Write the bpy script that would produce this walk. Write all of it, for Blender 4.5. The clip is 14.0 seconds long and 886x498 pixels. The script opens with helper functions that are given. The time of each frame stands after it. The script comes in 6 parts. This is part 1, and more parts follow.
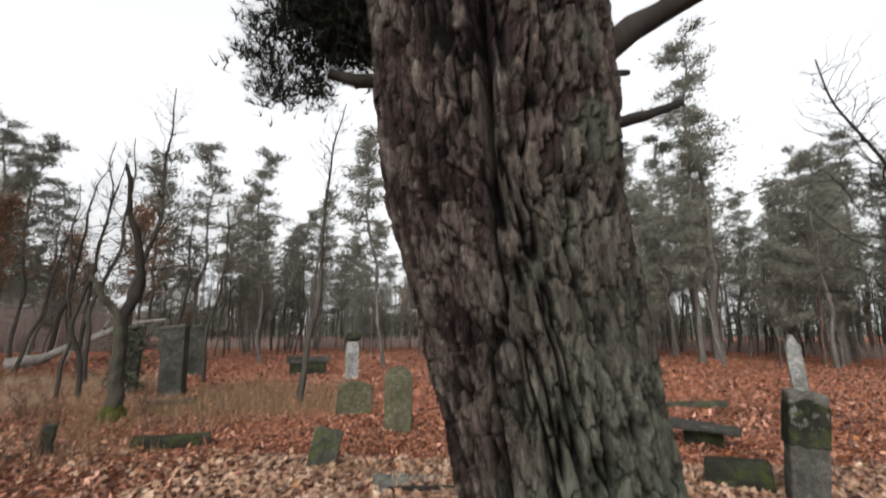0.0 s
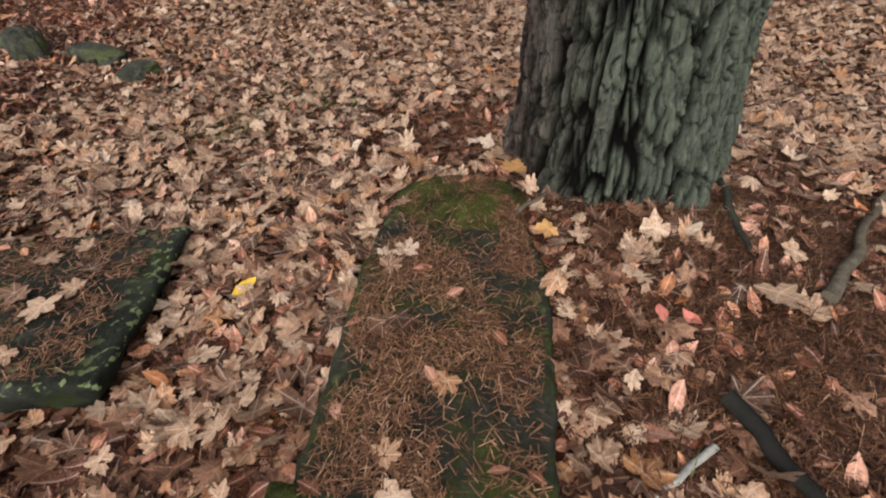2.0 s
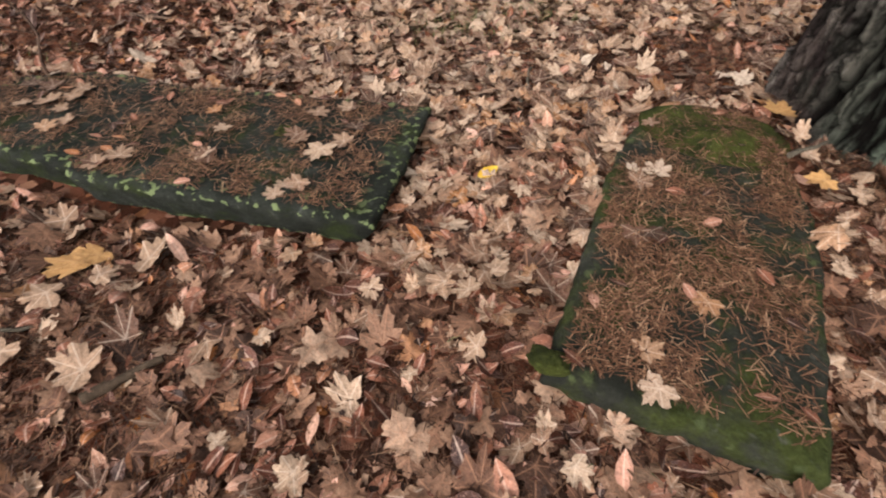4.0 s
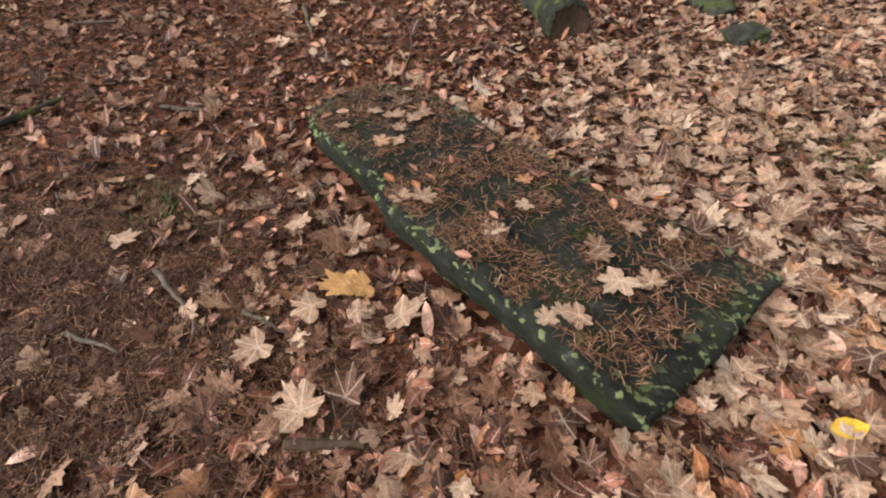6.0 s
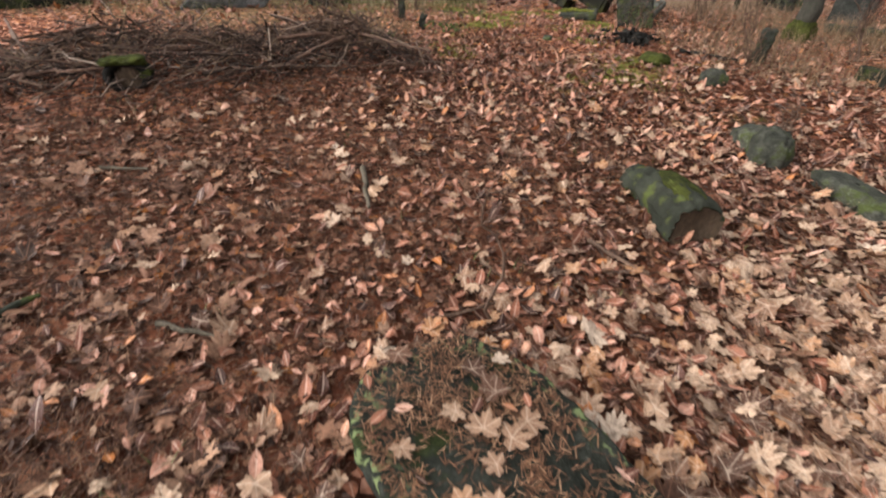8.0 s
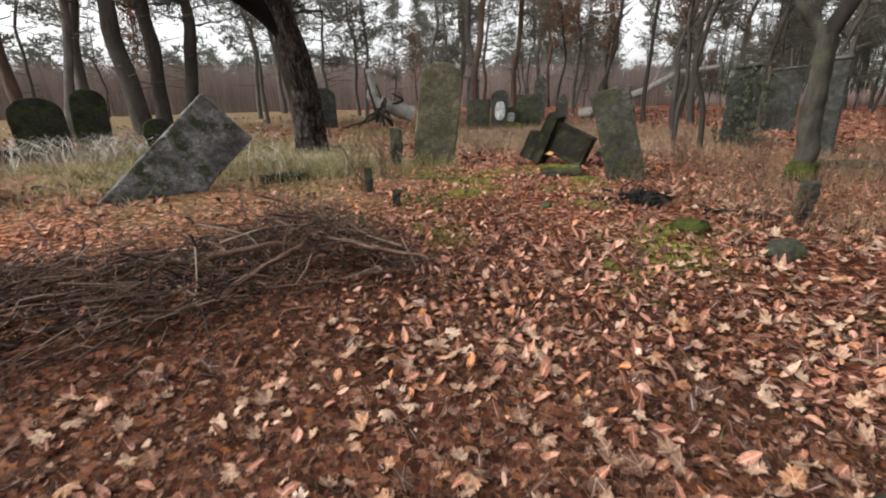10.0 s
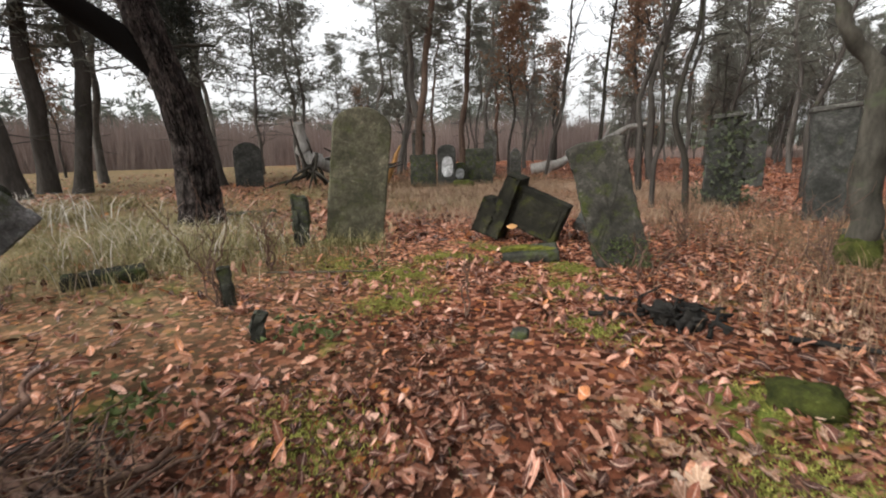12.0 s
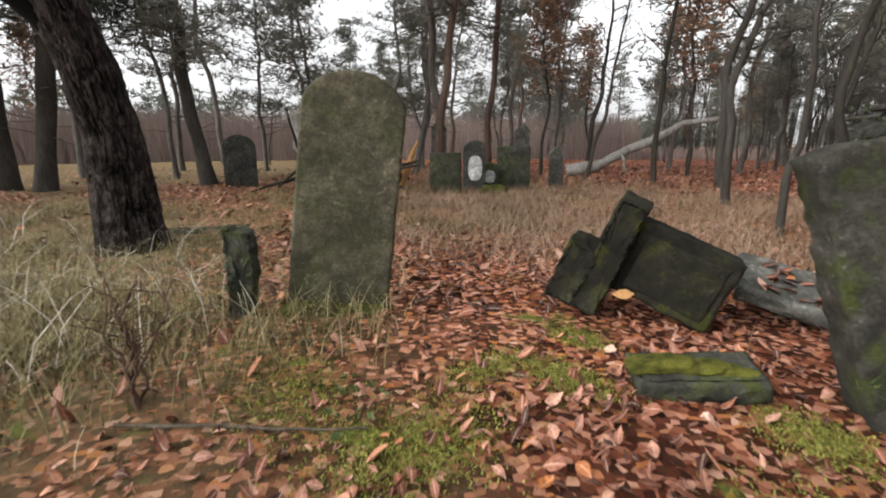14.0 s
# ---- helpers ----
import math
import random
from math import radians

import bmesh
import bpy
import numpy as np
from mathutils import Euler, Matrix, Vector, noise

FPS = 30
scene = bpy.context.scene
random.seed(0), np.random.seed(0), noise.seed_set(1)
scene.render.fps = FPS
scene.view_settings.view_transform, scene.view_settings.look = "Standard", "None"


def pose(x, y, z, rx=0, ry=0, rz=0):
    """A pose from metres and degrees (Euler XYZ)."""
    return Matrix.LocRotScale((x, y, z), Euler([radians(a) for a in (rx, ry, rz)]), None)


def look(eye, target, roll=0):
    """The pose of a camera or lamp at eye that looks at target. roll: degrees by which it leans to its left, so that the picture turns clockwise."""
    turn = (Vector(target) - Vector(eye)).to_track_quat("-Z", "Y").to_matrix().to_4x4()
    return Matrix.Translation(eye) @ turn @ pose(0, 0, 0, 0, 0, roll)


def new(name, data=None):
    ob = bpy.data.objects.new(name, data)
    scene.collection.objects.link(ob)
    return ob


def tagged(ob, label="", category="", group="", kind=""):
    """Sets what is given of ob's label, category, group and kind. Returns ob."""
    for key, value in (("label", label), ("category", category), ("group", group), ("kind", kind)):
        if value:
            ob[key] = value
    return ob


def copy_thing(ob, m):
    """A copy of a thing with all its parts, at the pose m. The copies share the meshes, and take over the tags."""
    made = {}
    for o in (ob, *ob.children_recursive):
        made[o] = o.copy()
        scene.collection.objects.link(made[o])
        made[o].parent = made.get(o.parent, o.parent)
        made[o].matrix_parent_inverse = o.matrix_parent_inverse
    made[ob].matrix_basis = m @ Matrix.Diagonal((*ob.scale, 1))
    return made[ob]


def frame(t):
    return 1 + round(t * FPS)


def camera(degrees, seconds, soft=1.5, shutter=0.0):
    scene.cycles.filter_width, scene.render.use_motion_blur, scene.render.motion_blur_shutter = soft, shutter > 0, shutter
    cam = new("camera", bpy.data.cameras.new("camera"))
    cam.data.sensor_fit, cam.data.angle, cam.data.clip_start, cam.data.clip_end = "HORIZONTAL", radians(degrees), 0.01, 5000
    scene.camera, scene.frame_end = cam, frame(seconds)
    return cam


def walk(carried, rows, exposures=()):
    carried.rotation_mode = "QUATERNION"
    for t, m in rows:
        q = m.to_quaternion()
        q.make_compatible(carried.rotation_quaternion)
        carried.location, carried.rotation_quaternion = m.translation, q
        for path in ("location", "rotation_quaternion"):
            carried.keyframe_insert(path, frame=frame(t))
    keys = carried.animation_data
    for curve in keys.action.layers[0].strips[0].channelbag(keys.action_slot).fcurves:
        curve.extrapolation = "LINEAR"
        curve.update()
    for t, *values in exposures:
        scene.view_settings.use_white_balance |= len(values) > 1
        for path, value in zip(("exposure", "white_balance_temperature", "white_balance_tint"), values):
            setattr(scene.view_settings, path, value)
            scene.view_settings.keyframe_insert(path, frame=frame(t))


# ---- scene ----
cam = camera(87.8, 14.0, soft=2.0, shutter=0.2)
METRES, EYE, TILT, LEAN, TURN = 9.2, 1.725, 10.5, 0.0, 0.0
ROWS = [
    (0.0, 0.0, 0.0, 0.0, 0.0, 0.0, -0.0),
    (0.5, -0.002, -0.0011, -0.0163, 2.14, -16.26, 0.8),
    (1.0, -0.0063, -0.0032, -0.0348, 1.88, -31.37, 1.97),
    (1.5, -0.0128, -0.0091, -0.05, 2.6, -42.91, 2.9),
    (2.0, -0.0218, -0.0184, -0.0596, -1.04, -50.11, 1.52),
    (4.5, -0.0795, -0.0389, -0.0639, 26.86, -56.31, 4.72),
    (5.0, -0.0894, -0.0371, -0.0619, 38.09, -54.46, 6.39),
    (5.5, -0.0991, -0.0289, -0.0614, 46.16, -50.7, 7.23),
    (6.0, -0.1106, -0.0112, -0.0646, 53.94, -50.01, 8.23),
    (6.5, -0.1259, 0.0023, -0.0668, 60.73, -51.67, 7.46),
    (7.0, -0.1524, 0.0119, -0.065, 63.59, -51.93, 4.39),
    (7.5, -0.1819, 0.0209, -0.0619, 63.24, -47.07, 5.05),
    (8.0, -0.2187, 0.0316, -0.0573, 60.32, -39.23, 6.66),
    (8.5, -0.2602, 0.0412, -0.0516, 59.29, -32.96, 8.1),
    (9.0, -0.3049, 0.0511, -0.0469, 57.14, -27.78, 9.04),
    (11.5, -0.5139, 0.2142, -0.0753, 49.25, -21.75, 9.56),
    (12.0, -0.5613, 0.2657, -0.0852, 47.37, -19.22, 8.78),
    (12.5, -0.6128, 0.3095, -0.0934, 48.66, -17.94, 9.2),
    (13.0, -0.67, 0.3479, -0.101, 49.18, -18.18, 9.2),
    (13.5, -0.7269, 0.3874, -0.1095, 49.87, -18.71, 9.46),
    (14.0, -0.7844, 0.4272, -0.112, 49.52, -19.35, 8.13),
]

EXPOSURES = [(0.0, -0.42), (0.5, -0.42), (1.0, -0.42), (1.5, -0.48), (2.0, -0.46), (4.5, -0.28), (6.5, -0.2), (8.5, -0.1), (9.0, -0.13), (11.5, -0.15), (14.0, -0.2)]
walk(cam, [(t, pose(0, 0, EYE, TILT, LEAN, TURN) @ pose(METRES * x, METRES * y, METRES * z, 90 + pitch, roll, yaw)) for t, x, y, z, yaw, pitch, roll in ROWS], EXPOSURES)

# ---- sky and light: an overcast November day ----
world = bpy.data.worlds.new("overcast_sky")
scene.world = world
world.use_nodes = True
wn = world.node_tree
for n in list(wn.nodes):
    wn.nodes.remove(n)
sky = wn.nodes.new("ShaderNodeTexSky")
sky.sky_type = "NISHITA"
sky.sun_disc = False
sky.sun_elevation, sky.sun_rotation = radians(32), radians(200)
sky.dust_density, sky.ozone_density, sky.air_density = 6.0, 1.0, 1.0
cloud = wn.nodes.new("ShaderNodeHueSaturation")
cloud.inputs["Saturation"].default_value = 0.10
cloud.inputs["Value"].default_value = 5.0
deck = wn.nodes.new("ShaderNodeMix")
deck.data_type = "RGBA"
deck.inputs[0].default_value = 0.6
deck.inputs[7].default_value = (7.6, 7.7, 7.9, 1)
bg = wn.nodes.new("ShaderNodeBackground")
bg.inputs["Strength"].default_value = 0.15
wout = wn.nodes.new("ShaderNodeOutputWorld")
wn.links.new(sky.outputs[0], cloud.inputs["Color"])
wn.links.new(cloud.outputs[0], deck.inputs[6])
wn.links.new(deck.outputs[2], bg.inputs["Color"])
wn.links.new(bg.outputs[0], wout.inputs["Surface"])
sun_data = bpy.data.lights.new("sun", "SUN")
sun_data.energy, sun_data.angle, sun_data.color = 0.8, radians(35), (1.0, 0.97, 0.93)
sun = new("sun", sun_data)
sun.matrix_world = look((-6, -14, 12), (-3, 4, 0))


# ---- materials ----
def mat(name, rough=0.85, spec=0.1):
    m = bpy.data.materials.new(name)
    m.use_nodes = True
    b = m.node_tree.nodes["Principled BSDF"]
    b.inputs["Roughness"].default_value = rough
    b.inputs["Specular IOR Level"].default_value = spec
    return m, m.node_tree, b


def coords(nt, scale=(1, 1, 1), kind="Object"):
    tc = nt.nodes.new("ShaderNodeTexCoord")
    mp = nt.nodes.new("ShaderNodeMapping")
    mp.inputs["Scale"].default_value = scale
    nt.links.new(tc.outputs[kind], mp.inputs[0])
    return mp.outputs[0]


def tex(nt, vec, scale, detail=4.0, rough=0.6):
    n = nt.nodes.new("ShaderNodeTexNoise")
    n.inputs["Scale"].default_value, n.inputs["Detail"].default_value, n.inputs["Roughness"].default_value = scale, detail, rough
    nt.links.new(vec, n.inputs["Vector"])
    return n.outputs["Fac"]


def ramp(nt, fac, stops):
    n = nt.nodes.new("ShaderNodeValToRGB")
    e = n.color_ramp.elements
    while len(e) < len(stops):
        e.new(0.5)
    for el, (p, c) in zip(e, stops):
        el.position, el.color = p, (*c, 1) if len(c) == 3 else c
    nt.links.new(fac, n.inputs[0])
    return n.outputs[0]


def mask(nt, fac, lo, hi):
    n = nt.nodes.new("ShaderNodeMapRange")
    n.inputs["From Min"].default_value, n.inputs["From Max"].default_value = lo, hi
    nt.links.new(fac, n.inputs["Value"])
    return n.outputs[0]


def mix(nt, fac, a, b, blend="MIX"):
    n = nt.nodes.new("ShaderNodeMix")
    n.data_type, n.blend_type = "RGBA", blend
    if isinstance(fac, float):
        n.inputs[0].default_value = fac
    else:
        nt.links.new(fac, n.inputs[0])
    for sock, v in ((n.inputs[6], a), (n.inputs[7], b)):
        if isinstance(v, tuple):
            sock.default_value = (*v, 1)
        else:
            nt.links.new(v, sock)
    return n.outputs[2]


def math_node(nt, op, a, b):
    n = nt.nodes.new("ShaderNodeMath")
    n.operation = op
    n.use_clamp = True
    for sock, v in zip(n.inputs, (a, b)):
        if isinstance(v, float):
            sock.default_value = v
        else:
            nt.links.new(v, sock)
    return n.outputs[0]


def attr(nt, name):
    n = nt.nodes.new("ShaderNodeAttribute")
    n.attribute_name = name
    return n.outputs["Fac"]


def bump(nt, b, fac, strength=0.4, dist=0.01):
    n = nt.nodes.new("ShaderNodeBump")
    n.inputs["Strength"].default_value, n.inputs["Distance"].default_value = strength, dist
    nt.links.new(fac, n.inputs["Height"])
    nt.links.new(n.outputs[0], b.inputs["Normal"])


def base(nt, b, col):
    nt.links.new(col, b.inputs["Base Color"])


def island(nt):
    return nt.nodes.new("ShaderNodeNewGeometry").outputs["Random Per Island"]


def object_random(nt):
    return nt.nodes.new("ShaderNodeObjectInfo").outputs["Random"]


def stone_material(name, stops, moss=(0.075, 0.085, 0.03), moss_at=(0.5, 0.62), lichen=None, lichen_at=(0.62, 0.66), scale=6.0, relief=0.5):
    """Weathered stone: two scales of staining, algae or moss in patches, and lichen spots where given."""
    m, nt, b = mat(name, 0.92, 0.08)
    v = coords(nt)
    big = tex(nt, v, scale * 0.45, 6, 0.7)
    mid = tex(nt, v, scale * 2.4, 5, 0.7)
    fine = tex(nt, v, scale * 11, 6, 0.75)
    col = ramp(nt, big, [(0.28, tuple(0.6 * c for c in stops[0][1])), (0.5, tuple(0.5 * (p + q) for p, q in zip(stops[0][1], stops[1][1]))), (0.72, tuple(1.6 * c for c in stops[1][1]))])
    col = mix(nt, mask(nt, mid, 0.42, 0.62), mix(nt, 0.45, col, (0.006, 0.006, 0.005)), col)
    col = mix(nt, mask(nt, fine, 0.3, 0.65), mix(nt, 0.6, col, (0.008, 0.008, 0.006)), col)
    patch = mask(nt, tex(nt, v, scale * 0.8, 6, 0.7), *moss_at)
    col = mix(nt, patch, col, mix(nt, mask(nt, fine, 0.3, 0.7), tuple(c * 0.45 for c in moss), tuple(c * 1.25 for c in moss)))
    crust = math_node(nt, "MULTIPLY", mask(nt, tex(nt, v, scale * 4.5, 3, 0.5), 0.62, 0.68), mask(nt, big, 0.45, 0.6))
    pale = tuple(min(0.5, 1.7 * c + 0.012) for c in stops[1][1])
    col = mix(nt, math_node(nt, "MULTIPLY", crust, 0.55), col, pale)
    if lichen:
        spot = mask(nt, tex(nt, v, scale * 3.2, 3, 0.5), *lichen_at)
        edge = mask(nt, attr(nt, "edge"), 0.09, 0.02)
        col = mix(nt, math_node(nt, "MULTIPLY", spot, edge), col, lichen)
    base(nt, b, col)
    bump(nt, b, mix(nt, 0.5, fine, mid), relief * 1.4, 0.016)
    return m


M_SLAB = stone_material("mossy_slab_stone", [(0.3, (0.014, 0.015, 0.012)), (0.7, (0.034, 0.036, 0.029))], (0.024, 0.03, 0.011), (0.52, 0.64), (0.13, 0.155, 0.07), (0.56, 0.6), 10)
M_SLAB_B = stone_material("algae_slab_stone", [(0.3, (0.0193, 0.0198, 0.0154)), (0.7, (0.0385, 0.0374, 0.0286))], (0.0330, 0.0385, 0.0110), (0.45, 0.6), (0.0550, 0.0660, 0.0275), (0.6, 0.7), 7)
M_ALGAE = stone_material("green_algae_sandstone", [(0.3, (0.080, 0.078, 0.048)), (0.7, (0.125, 0.113, 0.077))], (0.060, 0.066, 0.026), (0.52, 0.72), None, (0, 1), 5)
M_GREY = stone_material("grey_weathered_stone", [(0.3, (0.0320, 0.0329, 0.0281)), (0.7, (0.0763, 0.0740, 0.0672))], (0.040, 0.044, 0.022), (0.58, 0.72), None, (0, 1), 5)
M_LICHEN = stone_material("lichened_pale_stone", [(0.4, (0.0508, 0.0508, 0.0436)), (0.62, (0.2436, 0.2334, 0.2334))], (0.0406, 0.0457, 0.0254), (0.52, 0.6), None, (0, 1), 6)
M_DARK = stone_material("dark_damp_stone", [(0.3, (0.0144, 0.0149, 0.0115)), (0.7, (0.0374, 0.0362, 0.0276))], (0.0345, 0.0431, 0.0126), (0.5, 0.62), None, (0, 1), 7)
M_SOOT = stone_material("brown_black_damp_stone", [(0.3, (0.0120, 0.0115, 0.0085)), (0.7, (0.0360, 0.0330, 0.0230))], (0.0400, 0.0420, 0.0110), (0.53, 0.64), None, (0, 1), 6)
M_LEANING = stone_material("brown_grey_damp_stone", [(0.3, (0.0330, 0.0310, 0.0250)), (0.7, (0.0760, 0.0700, 0.0580))], (0.0450, 0.0520, 0.0170), (0.52, 0.64), None, (0, 1), 5)
M_BRIGHT_MOSS = stone_material("yellow_green_moss", [(0.3, (0.075, 0.08, 0.014)), (0.7, (0.17, 0.165, 0.03))], (0.14, 0.14, 0.025), (0.4, 0.7), None, (0, 1), 14, 1.0)
M_SANDY = stone_material("grey_sandstone_pillar", [(0.3, (0.0660, 0.0630, 0.0540)), (0.7, (0.1260, 0.1200, 0.1080))], (0.0360, 0.0390, 0.0150), (0.56, 0.64), None, (0, 1), 4)
M_WHITE = stone_material("white_marble", [(0.3, (0.1920, 0.1920, 0.1760)), (0.7, (0.3600, 0.3600, 0.3440))], (0.1600, 0.1760, 0.1120), (0.62, 0.75), None, (0, 1), 4, 0.2)
M_ROCK = stone_material("mossy_fieldstone", [(0.3, (0.036, 0.038, 0.030)), (0.7, (0.090, 0.088, 0.070))], (0.055, 0.066, 0.022), (0.50, 0.62), None, (0, 1), 9)
M_PALESLAB = stone_material("pale_grey_slab", [(0.3, (0.10, 0.10, 0.085)), (0.7, (0.2, 0.198, 0.175))], (0.07, 0.085, 0.05), (0.6, 0.7), None, (0, 1), 5)
M_PLAQUE = stone_material("white_enamel", [(0.3, (0.6, 0.6, 0.58)), (0.7, (0.5, 0.5, 0.5))], (0.4, 0.4, 0.36), (0.7, 0.9), None, (0, 1), 2, 0.1)
M_MOSS = stone_material("moss", [(0.3, (0.026, 0.032, 0.008)), (0.7, (0.082, 0.090, 0.021))], (0.068, 0.076, 0.016), (0.4, 0.7), None, (0, 1), 14, 1.0)


def bark_material(name, deep, ridge, pale, algae, algae_at, split=None):
    """Pine bark: plates vary one by one, furrows are darker inner bark blackened for their shade, algae in broad
    patches.
    """
    m, nt, b = mat(name, 0.95, 0.06)
    v = coords(nt)
    fine = tex(nt, coords(nt, (1, 1, 0.22)), 60, 6, 0.75)
    broad = tex(nt, v, 2.2, 5, 0.6)
    col = ramp(nt, attr(nt, "plate"), [(0.0, tuple(0.55 * c for c in ridge)), (0.3, ridge), (0.55, (pale[0] * 0.70, pale[1] * 0.64, pale[2] * 0.62)), (0.75, tuple(0.5 * (p + q) for p, q in zip(ridge, pale))), (1.0, pale)])
    col = mix(nt, mask(nt, tex(nt, v, 9, 5, 0.7), 0.4, 0.62), mix(nt, 0.4, col, (0.05, 0.028, 0.03)), col)
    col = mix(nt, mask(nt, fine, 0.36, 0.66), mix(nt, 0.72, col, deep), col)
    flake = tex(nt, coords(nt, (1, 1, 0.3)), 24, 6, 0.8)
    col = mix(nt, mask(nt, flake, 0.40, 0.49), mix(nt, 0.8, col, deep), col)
    col = mix(nt, math_node(nt, "MULTIPLY", mask(nt, flake, 0.58, 0.66), 0.45), col, tuple(min(1.0, 1.5 * c) for c in pale))
    green = mask(nt, broad, *algae_at)
    if split is not None:
        sep = nt.nodes.new("ShaderNodeSeparateXYZ")
        nt.links.new(v, sep.inputs[0])
        side = mask(nt, math_node(nt, "ADD", mask(nt, sep.outputs[0], split - 0.16, split + 0.22), math_node(nt, "SUBTRACT", math_node(nt, "MULTIPLY", broad, 2.0), 0.75)), 0.3, 0.8)
        low = mask(nt, sep.outputs[2], 2.3, 0.7)
        green = math_node(nt, "MULTIPLY", side, math_node(nt, "MAXIMUM", low, math_node(nt, "MULTIPLY", green, 0.6)))
    col = mix(nt, green, col, mix(nt, mask(nt, flake, 0.36, 0.47), tuple(0.22 * c for c in algae), mix(nt, mask(nt, fine, 0.36, 0.66), tuple(0.6 * c for c in algae), tuple(1.25 * c for c in algae))))
    # Furrows: inner bark, painted near black to add the shade inside them.
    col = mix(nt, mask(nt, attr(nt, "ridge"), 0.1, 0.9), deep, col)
    base(nt, b, col)
    bump(nt, b, mix(nt, 0.5, fine, flake), 1.0, 0.03)
    return m


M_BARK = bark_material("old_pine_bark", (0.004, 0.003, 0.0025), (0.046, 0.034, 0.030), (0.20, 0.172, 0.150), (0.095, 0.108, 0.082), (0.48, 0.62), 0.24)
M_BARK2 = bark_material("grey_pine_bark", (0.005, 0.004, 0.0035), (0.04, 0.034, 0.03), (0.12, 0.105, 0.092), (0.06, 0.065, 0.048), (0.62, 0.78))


def wood_material(name, a, c, moss=None, moss_at=(0.5, 0.6), scale=12.0):
    m, nt, b = mat(name, 0.92, 0.08)
    v = coords(nt, (1, 1, 0.3))
    fine = tex(nt, v, scale * 3, 6, 0.7)
    col = mix(nt, mask(nt, tex(nt, v, scale * 0.4, 4), 0.3, 0.7), a, c)
    col = mix(nt, mask(nt, fine, 0.35, 0.7), mix(nt, 0.6, col, (0.015, 0.013, 0.01)), col)
    if moss:
        col = mix(nt, mask(nt, tex(nt, coords(nt), scale * 0.5, 5), *moss_at), col, moss)
    base(nt, b, col)
    bump(nt, b, fine, 0.6, 0.01)
    return m


M_TRUNK = wood_material("dark_trunk_bark", (0.0210, 0.0180, 0.0144), (0.0510, 0.0450, 0.0372), (0.0420, 0.0450, 0.0240), (0.58, 0.7), 4)
M_SNAG = wood_material("mottled_dead_bark", (0.020, 0.018, 0.015), (0.085, 0.078, 0.062), (0.045, 0.050, 0.030), (0.58, 0.68), 10)
# Paler than M_TRUNK: some of the far haze is put into this colour.
M_MIDTRUNK = wood_material("dark_grey_trunk", (0.035, 0.03, 0.026), (0.09, 0.08, 0.07), (0.05, 0.055, 0.03), (0.6, 0.72), 4)
# Branch colour darkened to near black, painting in the silhouette against the sky.
M_STUB = wood_material("silhouette_dead_branch", (0.012, 0.01, 0.009), (0.035, 0.03, 0.026), None, (0, 1), 14)
# Trunks farther off, lifted to pale grey to paint the haze over them.
M_FARTRUNK = wood_material("hazed_forest_trunk", (0.085, 0.077, 0.069), (0.17, 0.155, 0.138), None, (0, 1), 3)
M_TRUNK_RED = wood_material("red_brown_pine_bark", (0.08, 0.058, 0.046), (0.16, 0.105, 0.078), None, (0, 1), 3)
M_TWIG = wood_material("brown_twig", (0.060, 0.034, 0.025), (0.20, 0.125, 0.09), None, (0, 1), 20)
M_REDBRANCH = wood_material("red_brown_branch", (0.085, 0.045, 0.032), (0.20, 0.12, 0.088), None, (0, 1), 16)
M_STICK = wood_material("grey_stick", (0.07, 0.055, 0.04), (0.17, 0.14, 0.105), None, (0, 1), 25)
M_LOG = wood_material("mossy_log_bark", (0.012, 0.014, 0.010), (0.048, 0.052, 0.038), (0.058, 0.068, 0.020), (0.54, 0.64), 16)
M_LOG_END = wood_material("sawn_log_end", (0.07, 0.045, 0.03), (0.13, 0.09, 0.06), None, (0, 1), 20)
M_PALE = wood_material("bleached_dead_wood", (0.2160, 0.2025, 0.1800), (0.3600, 0.3420, 0.3150), None, (0, 1), 5)
M_CHAR = wood_material("charred_wood", (0.008, 0.008, 0.008), (0.025, 0.023, 0.02), None, (0, 1), 12)
M_SPLIT = wood_material("orange_split_wood", (0.35, 0.17, 0.06), (0.5, 0.3, 0.12), None, (0, 1), 8)


def leafy(name, stops, rough=0.7, veined=False, by_object=False):
    m, nt, b = mat(name, rough, 0.15)
    col = ramp(nt, object_random(nt) if by_object else island(nt), stops)
    v = coords(nt)
    grain = 9 if by_object else 70
    col = mix(nt, mask(nt, tex(nt, v, grain, 4, 0.7), 0.38, 0.62), mix(nt, 0.5, col, tuple(0.3 * c for c in stops[0][1])), col)
    col = mix(nt, mask(nt, tex(nt, v, grain * 2.7, 3), 0.55, 0.72), col, mix(nt, 0.3, col, stops[-1][1]))
    if veined:
        vein = mask(nt, attr(nt, "vein"), 0.80, 0.97)
        rim = mask(nt, attr(nt, "vein"), 0.35, 0.0)
        col = mix(nt, math_node(nt, "MULTIPLY", rim, 0.4), col, mix(nt, 0.6, col, tuple(0.6 * c for c in stops[1][1])))
        col = mix(nt, math_node(nt, "MULTIPLY", vein, 0.5), col, mix(nt, 0.7, col, tuple(min(0.7, 1.15 * c + 0.05) for c in stops[-1][1])))
    base(nt, b, col)
    bump(nt, b, tex(nt, v, grain * 2, 3), 0.5, 0.006)
    return m


